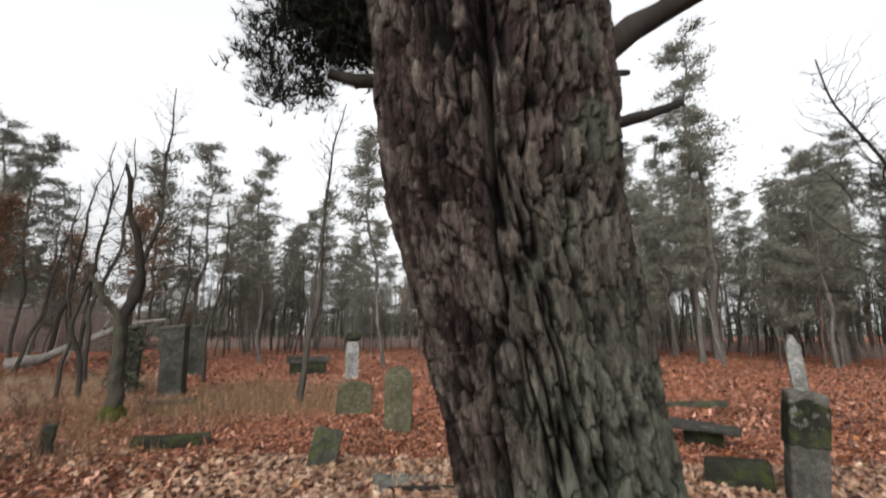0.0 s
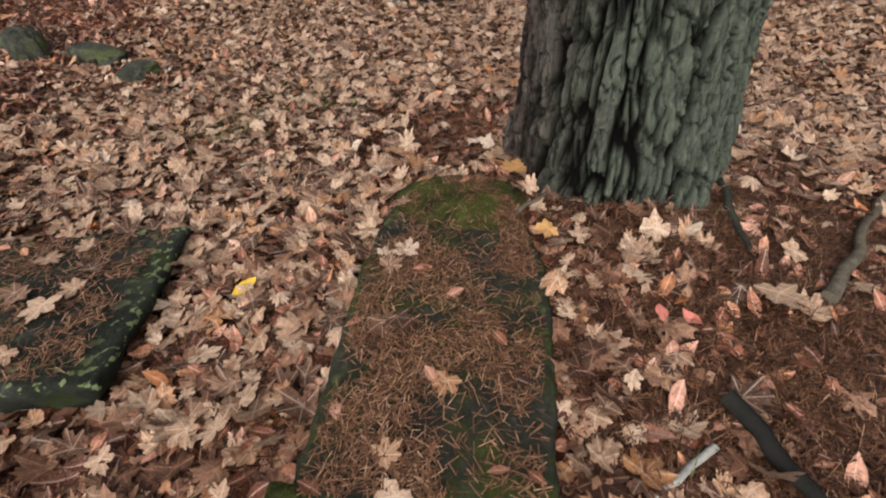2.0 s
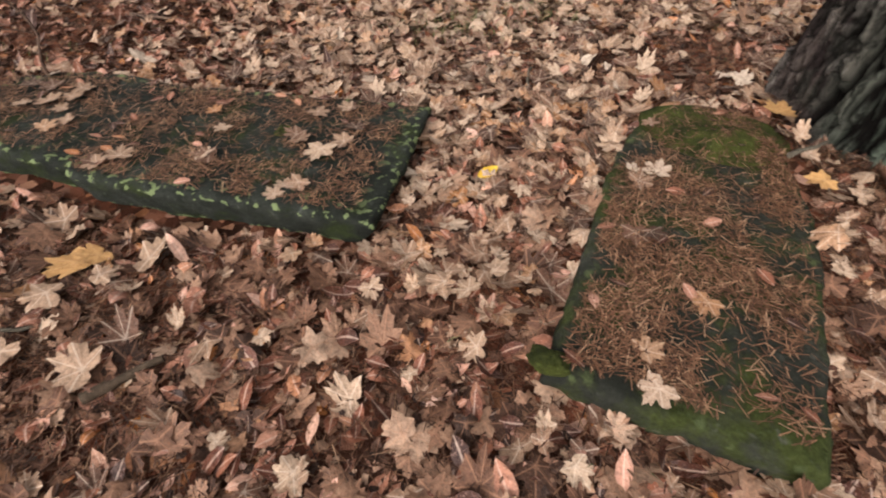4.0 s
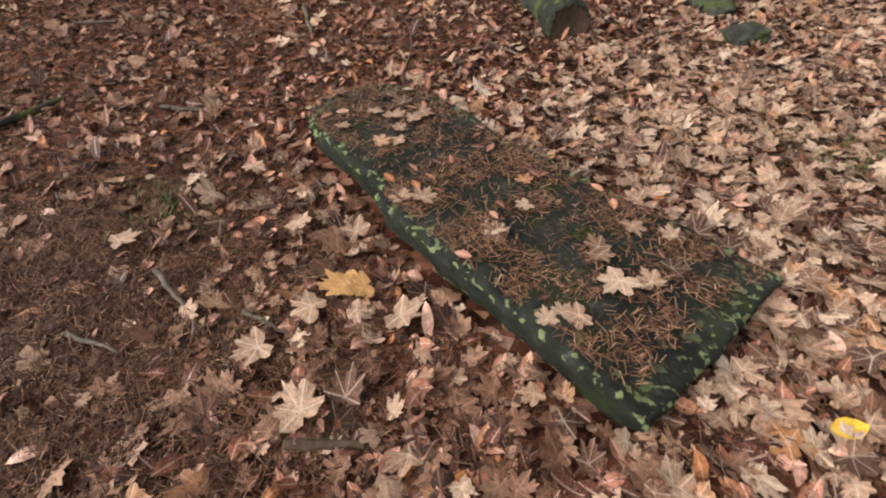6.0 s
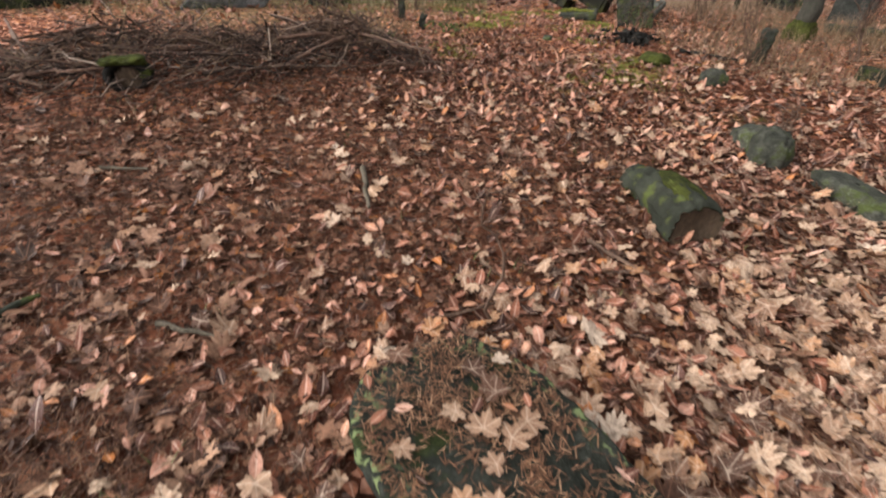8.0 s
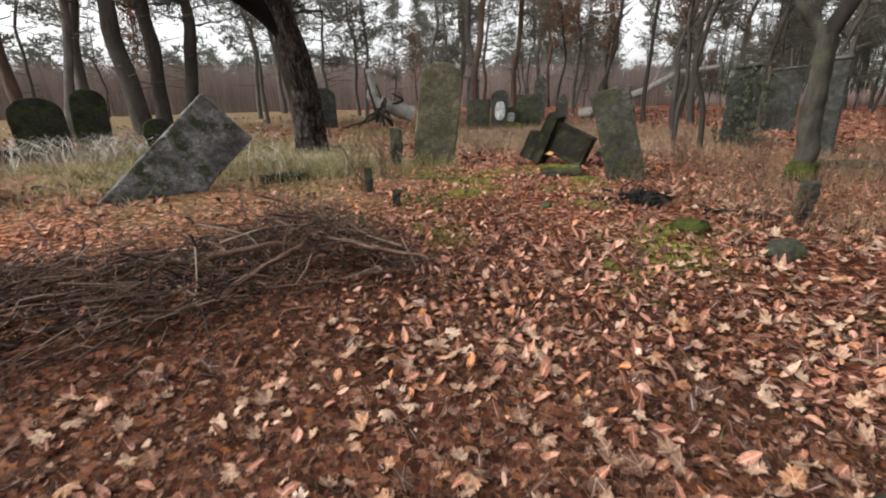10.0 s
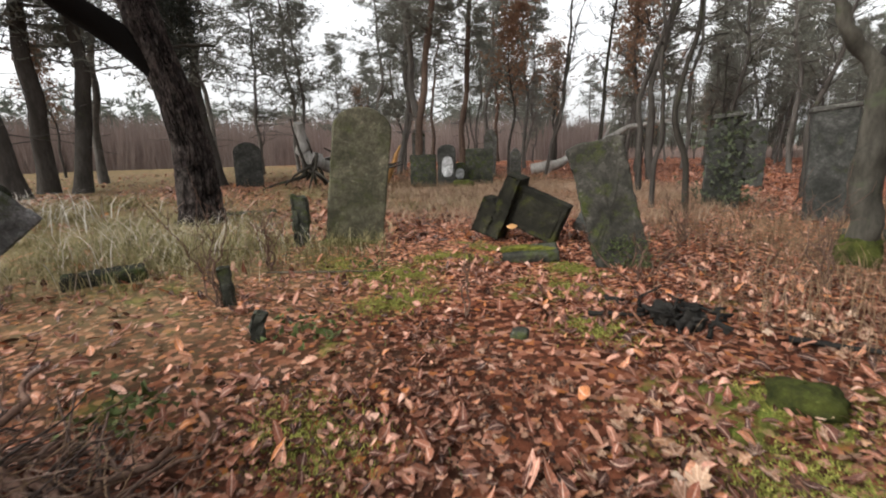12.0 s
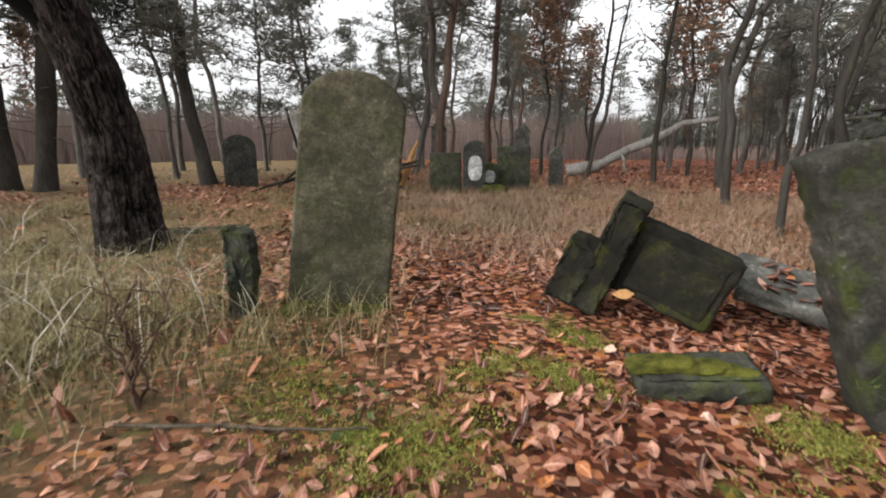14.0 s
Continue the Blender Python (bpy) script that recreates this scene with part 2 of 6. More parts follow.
PALE = [(0.0, (0.045, 0.020, 0.012)), (0.18, (0.13, 0.060, 0.036)), (0.36, (0.25, 0.142, 0.088)), (0.56, (0.325, 0.199, 0.129)), (0.76, (0.43, 0.293, 0.202)), (0.93, (0.30, 0.125, 0.046)), (1.0, (0.51, 0.388, 0.295))]
RUST = [(0.0, (0.018, 0.008, 0.006)), (0.28, (0.075, 0.028, 0.017)), (0.5, (0.18, 0.074, 0.044)), (0.70, (0.29, 0.145, 0.097)), (0.85, (0.43, 0.27, 0.215)), (0.93, (0.36, 0.15, 0.04)), (1.0, (0.58, 0.43, 0.37))]
RUST = [(at, (1.12 * c[0], 0.91 * c[1], 0.81 * c[2])) for at, c in RUST]
M_MAPLE = leafy("fallen_maple_leaf", PALE, 0.6, True)
M_MAPLE_ONE = leafy("single_maple_leaf", PALE, 0.6, True, True)
M_OVAL = leafy("fallen_beech_leaf", RUST, 0.40, True)
M_OVAL_ONE = leafy("single_beech_leaf", RUST, 0.5, True, True)
M_OLD_MAPLE = leafy("decaying_maple_leaf", [(0.0, (0.030, 0.015, 0.010)), (0.25, (0.090, 0.040, 0.024)), (0.5, (0.185, 0.092, 0.056)), (0.75, (0.285, 0.160, 0.102)), (0.92, (0.38, 0.245, 0.168)), (1.0, (0.30, 0.13, 0.06))], 0.6, True)
M_CRUMB = leafy("leaf_crumbs", [(0.0, (0.020, 0.010, 0.007)), (0.4, (0.076, 0.032, 0.018)), (0.75, (0.165, 0.076, 0.044)), (1.0, (0.30, 0.185, 0.125))], 0.75)
M_YELLOW = leafy("yellow_leaf", [(0, (0.72, 0.40, 0.03)), (1, (0.78, 0.47, 0.06))], 0.5, True)
M_ORANGE = leafy("orange_leaf", [(0, (0.40, 0.20, 0.075)), (1, (0.45, 0.25, 0.10))], 0.55, True)
M_PINK = leafy("red_leaf", [(0, (0.5, 0.13, 0.1)), (1, (0.55, 0.2, 0.15))], 0.5, True)
M_NEEDLE = leafy("fallen_pine_needle", [(0, (0.022, 0.009, 0.0055)), (0.5, (0.070, 0.029, 0.015)), (0.85, (0.155, 0.070, 0.036)), (1, (0.30, 0.17, 0.10))], 0.6)
M_DRY_NEEDLE = leafy("dry_pine_needle", [(0, (0.045, 0.019, 0.011)), (0.5, (0.13, 0.058, 0.030)), (0.85, (0.24, 0.122, 0.067)), (1, (0.38, 0.23, 0.14))], 0.6)
M_GRASS = leafy("dry_grass", [(0, (0.10, 0.092, 0.03)), (0.5, (0.20, 0.165, 0.07)), (0.85, (0.30, 0.25, 0.13)), (1, (0.46, 0.40, 0.28))], 0.7)
M_RGRASS = leafy("brown_grass", [(0, (0.1050, 0.0638, 0.0375)), (0.6, (0.1800, 0.1125, 0.0675)), (1, (0.2700, 0.1875, 0.1125))], 0.7)
M_STRAW = leafy("pink_straw_grass", [(0, (0.17, 0.105, 0.066)), (0.5, (0.29, 0.19, 0.125)), (1, (0.42, 0.31, 0.22))], 0.75)
M_GREEN = leafy("green_grass", [(0, (0.0480, 0.0680, 0.0200)), (0.6, (0.0800, 0.1040, 0.0320)), (1, (0.1360, 0.1520, 0.0560))], 0.6)
M_MOSSY = leafy("bright_moss", [(0, (0.08, 0.082, 0.014)), (0.5, (0.18, 0.18, 0.034)), (1, (0.32, 0.31, 0.08))], 0.8)
M_PLUME = leafy("pale_grass_plume", [(0, (0.4, 0.36, 0.3)), (1, (0.55, 0.5, 0.44))], 0.8)
# Needle greens lightened and greyed to paint in the haze of the wood.
M_PINE = leafy("hazed_pine_needles", [(0, (0.108, 0.11, 0.088)), (0.6, (0.16, 0.158, 0.128)), (1, (0.23, 0.222, 0.185))], 0.6)
# Near black: backlit silhouette against white sky put into the needle colour.
M_PINE_SILHOUETTE = leafy("silhouette_pine_needles", [(0, (0.008, 0.01, 0.006)), (1, (0.02, 0.022, 0.014))], 0.6)
M_RUSTLEAF = leafy("dry_oak_foliage", [(0, (0.16, 0.09, 0.055)), (1, (0.30, 0.17, 0.10))], 0.7)
M_IVY = leafy("ivy_leaves", [(0, (0.034, 0.044, 0.022)), (1, (0.085, 0.095, 0.052))], 0.45)
M_TANGLE = leafy("tangled_twigs", [(0, (0.018, 0.012, 0.010)), (0.4, (0.055, 0.034, 0.026)), (0.75, (0.13, 0.082, 0.062)), (0.93, (0.24, 0.165, 0.13)), (1, (0.30, 0.23, 0.18))], 0.8)
# Distance haze is mixed into these two colours, paling and greying them.
M_THICKET = leafy("hazed_bare_thicket", [(0, (0.20, 0.152, 0.136)), (0.5, (0.27, 0.208, 0.186)), (1, (0.34, 0.272, 0.235))], 0.9)
M_FARPINE = leafy("hazed_pine_wood", [(0, (0.11, 0.125, 0.10)), (1, (0.17, 0.185, 0.15))], 0.9)


def ground_material():
    m, nt, b = mat("forest_floor", 0.97, 0.04)
    v = coords(nt)
    big, mid, fine = tex(nt, v, 0.35, 4), tex(nt, v, 4, 5, 0.7), tex(nt, v, 60, 5, 0.75)
    duff = mix(nt, mask(nt, mid, 0.3, 0.7), (0.020, 0.008, 0.005), (0.066, 0.027, 0.0155))
    duff = mix(nt, mask(nt, fine, 0.3, 0.7), mix(nt, 0.5, duff, (0.03, 0.016, 0.011)), duff)
    vor = nt.nodes.new("ShaderNodeTexVoronoi")
    vor.inputs["Scale"].default_value = 26
    nt.links.new(v, vor.inputs["Vector"])
    sep = nt.nodes.new("ShaderNodeSeparateColor")
    nt.links.new(vor.outputs["Color"], sep.inputs[0])
    litter = ramp(nt, sep.outputs[0], RUST)
    cover = mask(nt, math_node(nt, "ADD", math_node(nt, "MULTIPLY", sep.outputs[1], 0.6), math_node(nt, "MULTIPLY", big, 0.6)), 0.42, 0.5)
    far = attr(nt, "far")
    col = mix(nt, math_node(nt, "MULTIPLY", cover, far), duff, litter)
    straw = mix(nt, fine, (0.10, 0.075, 0.038), (0.2, 0.165, 0.09))
    col = mix(nt, math_node(nt, "MULTIPLY", attr(nt, "grassy"), mask(nt, mid, 0.25, 0.55)), col, straw)
    mossy = mask(nt, tex(nt, v, 1.6, 6, 0.7), 0.57, 0.66)
    col = mix(nt, math_node(nt, "MULTIPLY", mossy, attr(nt, "mossy")), col, mix(nt, fine, (0.06, 0.075, 0.015), (0.16, 0.19, 0.04)))
    base(nt, b, col)
    bump(nt, b, mix(nt, 0.5, mid, fine), 0.9, 0.03)
    return m


M_GROUND = ground_material()

# ---- numeric helpers ----
rng = np.random.default_rng(7)


def lattice(i, j, k, seed):
    h = (i * 374761393 + j * 668265263 + k * 2147483647 + seed * 1442695041).astype(np.int64) & 0x7FFFFFFF
    h = ((h ^ (h >> 13)) * 1274126177) & 0x7FFFFFFF
    return ((h ^ (h >> 16)) & 0xFFFF) / 65535.0


def vnoise(x, y, z=0.0, seed=0):
    """Smooth value noise in 0..1 on arrays."""
    x, y, z = np.broadcast_arrays(np.asarray(x, float), np.asarray(y, float), np.asarray(z, float))
    i, j, k = (np.floor(a).astype(np.int64) for a in (x, y, z))
    fx, fy, fz = x - i, y - j, z - k
    fx, fy, fz = (f * f * (3 - 2 * f) for f in (fx, fy, fz))
    out = 0
    for a in (0, 1):
        for b in (0, 1):
            for c in (0, 1):
                w = (fx if a else 1 - fx) * (fy if b else 1 - fy) * (fz if c else 1 - fz)
                out = out + w * lattice(i + a, j + b, k + c, seed)
    return out


def fbm(x, y, z=0.0, seed=0, octaves=4):
    out, amp, tot = 0, 1.0, 0.0
    for o in range(octaves):
        out = out + amp * vnoise(x * 2.0**o, y * 2.0**o, np.asarray(z) * 2.0**o, seed + o)
        tot += amp
        amp *= 0.5
    return out / tot


def gz(x, y):
    """Height of the ground."""
    x, y = np.asarray(x, float), np.asarray(y, float)
    s = np.clip((-x + y - 3.4) / 10.3, 0, 1)
    near = np.exp(-((x + 3) ** 2 + (y - 3) ** 2) / 900)
    mound = 0.23 * np.exp(-((x - 0.5) ** 2 + (y - 1.6) ** 2) / 1.9)
    pile = 0.13 * np.exp(-((x + 6.9) ** 2 / 0.9 + (y - 0.9) ** 2 / 2.2))
    bumps = 0.09 * (fbm(x * 0.7, y * 0.7, 0, 3) - 0.5) + 0.025 * (fbm(x * 4, y * 4, 0, 9) - 0.5)
    return 0.28 * s * s * (3 - 2 * s) + mound + pile + bumps * (0.4 + 0.6 * near)


class Geo:
    """Collects vertices, faces and vertex values for one mesh."""

    def __init__(self):
        self.v, self.f, self.n, self.values = [], [], 0, {}

    def add(self, verts, faces, **values):
        verts = np.asarray(verts, float).reshape(-1, 3)
        self.v.append(verts)
        self.f.append(np.asarray(faces, np.int64) + self.n)
        for key, val in values.items():
            self.values.setdefault(key, []).append(np.asarray(val, float).ravel())
        self.n += len(verts)
        return self

    def mesh(self, name, material, smooth=True):
        me = bpy.data.meshes.new(name)
        v = np.concatenate(self.v)
        loops = np.concatenate([f.ravel() for f in self.f])
        sizes = np.concatenate([np.full(len(f), f.shape[1]) for f in self.f])
        me.vertices.add(len(v))
        me.vertices.foreach_set("co", v.astype(np.float32).ravel())
        me.loops.add(len(loops))
        me.loops.foreach_set("vertex_index", loops.astype(np.int32))
        me.polygons.add(len(sizes))
        me.polygons.foreach_set("loop_start", np.concatenate([[0], np.cumsum(sizes)[:-1]]).astype(np.int32))
        me.polygons.foreach_set("use_smooth", np.full(len(sizes), smooth))
        for key, val in self.values.items():
            me.attributes.new(key, "FLOAT", "POINT").data.foreach_set("value", np.concatenate(val).astype(np.float32))
        me.update(calc_edges=True)
        me.validate()
        if material:
            me.materials.append(material)
        return me


def part(name, geo, material, parent=None, label="", smooth=True):
    """Links a Geo (or a mesh) as one mesh object under a thing or a part."""
    ob = new(name, geo if isinstance(geo, bpy.types.Mesh) else geo.mesh(name, material, smooth))
    ob.parent = parent
    return tagged(ob, label)


def thing(name, label, category, m=None, group=""):
    ob = new(name)
    ob.empty_display_size = 0.1
    if m is not None:
        ob.matrix_world = m
    return tagged(ob, label, category, group)


def grid_faces(rows, cols, wrap=True):
    r, c = np.meshgrid(np.arange(rows - 1), np.arange(cols if wrap else cols - 1), indexing="ij")
    d = (c + 1) % cols
    return np.stack([r * cols + c, r * cols + d, (r + 1) * cols + d, (r + 1) * cols + c], -1).reshape(-1, 4)


def resample(path, n):
    path = np.asarray(path, float)
    s = np.concatenate([[0], np.cumsum(np.linalg.norm(np.diff(path[:, :3], axis=0), axis=1))])
    t = np.linspace(0, s[-1], n)
    return np.stack([np.interp(t, s, path[:, k]) for k in range(path.shape[1])], -1)


def frames_of(path):
    d = np.gradient(path, axis=0)
    d /= np.linalg.norm(d, axis=1, keepdims=True) + 1e-9
    ref = np.where(np.abs(d[:, 2:3]) > 0.8, [[1.0, 0, 0]], [[0, 0, 1.0]])
    a = np.cross(ref, d)
    a /= np.linalg.norm(a, axis=1, keepdims=True) + 1e-9
    return a, np.cross(d, a)


def tube(geo, path, radii, seg=6, lump=0.0, seed=0, cap=True):
    """A round limb along a path; lump roughens it."""
    path, n = np.asarray(path, float), len(path)
    a, b = frames_of(path)
    th = np.arange(seg) * 2 * math.pi / seg
    r = np.broadcast_to(np.asarray(radii, float), (n,))[:, None] * np.ones((1, seg))
    if lump:
        s = np.arange(n)[:, None] * 0.7
        r = r * (1 + lump * 2 * (vnoise(np.cos(th)[None] * 1.5 + 7, np.sin(th)[None] * 1.5, s, seed) - 0.5))
    v = path[:, None] + r[..., None] * (np.cos(th)[None, :, None] * a[:, None] + np.sin(th)[None, :, None] * b[:, None])
    zero = {k: np.full(n * seg, 0.5) for k in geo.values}
    geo.add(v.reshape(-1, 3), grid_faces(n, seg), **zero)
    if cap:
        for end in (0, n - 1):
            ring = v[end]
            zero = {k: np.full(seg + 1, 0.5) for k in geo.values}
            i = np.arange(seg)
            geo.add(np.vstack([ring, ring.mean(0)]), np.stack([i, (i + 1) % seg, np.full(seg, seg)], -1), **zero)
    return geo


def wobble(points, n, amount, seed):
    """A path through the points with small natural bends."""
    p = resample(points, n)
    r = np.random.default_rng(seed)
    t = np.linspace(0, 1, n)
    for k in range(3):
        for f in (1.5, 3.1, 6.3):
            p[:, k] += amount / f * np.sin(2 * math.pi * (f * t + r.random())) * np.minimum(1, t * 4) * (0.3 if k == 2 else 1)
    return p


# ---- the ground ----
def axis_steps(lo, hi, step, reach, n):
    out = step * np.cumsum(np.geomspace(1, 1, n)) * 0
    grow = np.geomspace(step, reach, n)
    return np.concatenate([(lo - grow)[::-1], np.arange(lo, hi, step), hi + grow]) + out.sum()


GX, GY = axis_steps(-13, 4.5, 0.07, 900, 34), axis_steps(-1.5, 9.5, 0.07, 900, 34)
gx, gy = np.meshgrid(GX, GY)
gx, gy = gx.ravel(), gy.ravel()


def sector(x, y, cx, cy, rx, ry):
    return np.clip(1.3 - np.hypot((x - cx) / rx, (y - cy) / ry), 0, 1)


def grassy(x, y):
    n = fbm(x * 0.5, y * 0.5, 0, 21)
    west = sector(x, y, -14.5, 2.5, 6.5, 5.0)
    glade = sector(x, y, -15, 12, 7, 6) * 0.8
    north = sector(x, y, -4.6, 10.5, 3.2, 4.5) * 0.55
    field = np.clip((-x - 19) / 7, 0, 1) * np.clip((24 - y) / 8, 0, 1)
    return np.clip((np.maximum(np.maximum(np.maximum(west, glade), north), field) * 1.6 + n - 0.8), 0, 1)


def mossy(x, y):
    return np.clip(sector(x, y, -8.3, 4.8, 2.6, 2.2) * 1.5 + sector(x, y, -5.6, 4.6, 1.5, 1.2), 0, 1)


g = Geo()
g.add(np.stack([gx, gy, gz(gx, gy)], -1), grid_faces(len(GY), len(GX), False),
      far=np.clip((np.hypot(gx + 3, gy - 3) - 1) / 6, 0.55, 1), grassy=grassy(gx, gy), mossy=mossy(gx, gy))
ground = part("ground", g, M_GROUND)
tagged(ground, "brown woodland floor of needles, soil and dead leaves", "ground", "", "structure")


# ---- the old forked pine ----
def plates(u, v, nu, seed, stretch):
    """Cellular bark pattern on a surface wrapped round in u (0..1): edge distance and a value per plate."""
    pu, pv = u * nu, v
    iu, iv = np.floor(pu).astype(np.int64), np.floor(pv).astype(np.int64)
    best, second, ident = np.full(u.shape, 9.0), np.full(u.shape, 9.0), np.zeros(u.shape)
    for a in (-1, 0, 1):
        for b in (-1, 0, 1):
            cu, cv = iu + a, iv + b
            wu = cu % nu
            ju, jv = lattice(wu, cv, wu * 0, seed), lattice(wu, cv, wu * 0, seed + 5)
            d = np.hypot(cu + 0.1 + 0.8 * ju - pu, (cv + 0.1 + 0.8 * jv - pv) * stretch)
            idn = lattice(wu, cv, wu * 0, seed + 11)
            nearer = d < best
            second = np.where(nearer, best, np.minimum(second, d))
            ident = np.where(nearer, idn, ident)
            best = np.where(nearer, d, best)
    return second - best, ident


def bark_column(axis, seg, rings, nu, cell, depth, seed, shape=None, flare=0.0):
    """A trunk of furrowed bark. axis: rows x, y, z, radius x, radius y."""
    p = resample(axis, rings)
    th = np.arange(seg) * 2 * math.pi / seg
    u, z = np.meshgrid(th / (2 * math.pi), p[:, 2])
    rx, ry = p[:, 3][:, None], p[:, 4][:, None]
    scale = np.ones_like(u)
    if shape:
        scale = shape(th[None], z)
    if flare:
        h = z - p[0, 2]
        scale = scale * (1 + np.exp(-h / 0.22) * (flare + 0.10 * np.sin(5 * th[None] + 1) + 0.06 * np.sin(9 * th[None])))
    warp = 0.35 * (fbm(np.cos(th)[None] * 2 + 5, np.sin(th)[None] * 2, z * 2.2, seed + 40) - 0.5) * 8 / nu
    zz = z / cell + 1.4 * (fbm(np.cos(th)[None] * 4, np.sin(th)[None] * 4 + 9, z * 3, seed + 50) - 0.5)
    cx, cy = np.cos(th)[None] * p[0, 3], np.sin(th)[None] * p[0, 3]
    warp = warp + 0.9 / nu * (fbm(cx * 22, cy * 22, z * 11, seed + 44, 3) - 0.5)
    zz = zz + 0.9 * (fbm(cx * 26, cy * 26 + 4, z * 18, seed + 45, 3) - 0.5)
    streak = fbm(cx * 70, cy * 70, z * 9, seed + 46, 3) - 0.5
    edge, ident = plates((u + warp) % 1.0, zz, nu, seed, 1.15)
    edge2, ident2 = plates((u + warp * 1.5) % 1.0, zz * 2.3, nu * 3, seed + 77, 1.0)
    long_edge, long_id = plates((u + warp * 1.2) % 1.0, zz * 0.27, max(6, nu // 2), seed + 33, 1.0)
    ridge = np.clip(edge / (0.04 + 0.14 * fbm(np.cos(th)[None] * 6, np.sin(th)[None] * 6, z * 4, seed + 61)), 0, 1)
    ridge = ridge * ridge * (3 - 2 * ridge)
    sway = 0.5 * (fbm(cx * 5, cy * 5, z * 2.0, seed + 70, 3) - 0.5)
    rise = 0.12 / cell
    n1 = fbm(cx * 10.5 + 3 + sway, cy * 10.5 + sway, z * 2.1 * rise, seed + 71, 4)
    n2 = fbm(cx * 19 + 8 - sway, cy * 19 + sway, z * 4.0 * rise, seed + 72, 3)
    low = np.clip(1.0 - (z - 1.3) / 1.5, 0.7, 1)
    groove = np.clip(np.abs(n1 - 0.5) / (0.022 + 0.032 * low), 0, 1)
    crack = np.clip(np.abs(n2 - 0.5) / 0.05, 0, 1)
    groove = groove * groove * (3 - 2 * groove)
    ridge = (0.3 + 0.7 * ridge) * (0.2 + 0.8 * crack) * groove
    fine = np.clip(edge2 / 0.3, 0, 1)
    lump = fbm(np.cos(th)[None] * 9, np.sin(th)[None] * 9, z * 9, seed + 90) - 0.5
    d = depth * (1.0 * ridge - 0.7 + 0.7 * (ident - 0.5) - 1.1 * low * (1 - groove) + 2.2 * (n1 - 0.5)) + 0.25 * depth * (fine - 0.5 + 0.6 * ident2) + depth * (0.5 * lump + 0.7 * streak)
    x = p[:, 0][:, None] + np.cos(th)[None] * (rx * scale + d)
    y = p[:, 1][:, None] + np.sin(th)[None] * (ry * scale + d)
    geo = Geo()
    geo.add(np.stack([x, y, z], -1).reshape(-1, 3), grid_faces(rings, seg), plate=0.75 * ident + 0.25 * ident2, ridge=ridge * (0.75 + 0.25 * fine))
    return geo


FORK_AT = 0.15


def fork_shape(th, z):
    """The groove between the two stems, on both sides, deepening upward."""
    k = np.clip((z - 2.02) / 0.25, 0, 1)
    wide = np.clip((z - 2.15) / 0.7, 0, 1)
    lean = 0.02 * np.sin(9 * z)
    front = ((th + math.pi / 2 + FORK_AT + lean + math.pi) % (2 * math.pi)) - math.pi
    back = ((th - math.pi / 2 + math.pi) % (2 * math.pi)) - math.pi
    crack = np.exp(-(front / (0.025 + 0.035 * wide)) ** 2) + np.exp(-(back / 0.06) ** 2)
    hollow = np.exp(-(front / 0.2) ** 2) + np.exp(-(back / 0.2) ** 2)
    return 1 - 0.62 * k * crack - 0.16 * wide * hollow


old_pine = thing("old_pine", "old forked pine trunk, furrowed grey bark greened with algae", "tree")
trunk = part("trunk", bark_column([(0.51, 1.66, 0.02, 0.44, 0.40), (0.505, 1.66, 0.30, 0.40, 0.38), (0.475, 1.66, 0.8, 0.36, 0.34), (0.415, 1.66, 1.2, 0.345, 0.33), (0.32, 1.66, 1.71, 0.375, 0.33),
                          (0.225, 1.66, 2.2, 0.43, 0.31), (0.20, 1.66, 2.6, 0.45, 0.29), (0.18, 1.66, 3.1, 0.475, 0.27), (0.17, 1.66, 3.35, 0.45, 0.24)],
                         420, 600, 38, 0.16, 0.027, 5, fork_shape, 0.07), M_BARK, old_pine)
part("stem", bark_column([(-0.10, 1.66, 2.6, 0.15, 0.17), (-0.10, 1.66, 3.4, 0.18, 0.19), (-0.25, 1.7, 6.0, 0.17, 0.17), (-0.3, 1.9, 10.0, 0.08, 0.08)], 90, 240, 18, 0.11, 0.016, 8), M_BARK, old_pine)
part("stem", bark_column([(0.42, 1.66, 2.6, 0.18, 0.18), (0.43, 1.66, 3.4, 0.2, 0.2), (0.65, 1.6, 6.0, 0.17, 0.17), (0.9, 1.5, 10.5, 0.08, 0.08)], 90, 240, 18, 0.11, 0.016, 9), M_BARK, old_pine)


def branch(parent, points, r0, r1, material, seed, name="branch", label="", n=14, amount=0.03, lump=0.25, seg=10):
    p = wobble(points, n, amount, seed)
    return part(name, tube(Geo(), p, np.linspace(r0, r1, n), seg, lump, seed), material, parent, label)


branch(old_pine, [(0.50, 1.70, 2.74), (0.757, 1.75, 2.95), (1.08, 1.85, 3.22), (2.0, 2.1, 3.9)], 0.062, 0.03, M_STUB, 1)
branch(old_pine, [(0.60, 1.7, 2.52), (0.78, 1.72, 2.58), (0.98, 1.75, 2.66)], 0.028, 0.018, M_STUB, 2, "broken_branch", "dead broken branch stub", 8, 0.01)
branch(old_pine, [(0.58, 1.7, 2.74), (0.76, 1.72, 2.78)], 0.022, 0.012, M_STUB, 3, "broken_branch", "dead broken branch stub", 6, 0.01)
branch(old_pine, [(-0.18, 1.7, 2.72), (-0.34, 1.72, 2.74), (-0.47, 1.74, 2.78)], 0.036, 0.024, M_STUB, 4, "broken_branch", "dead broken branch stub", 8, 0.01)


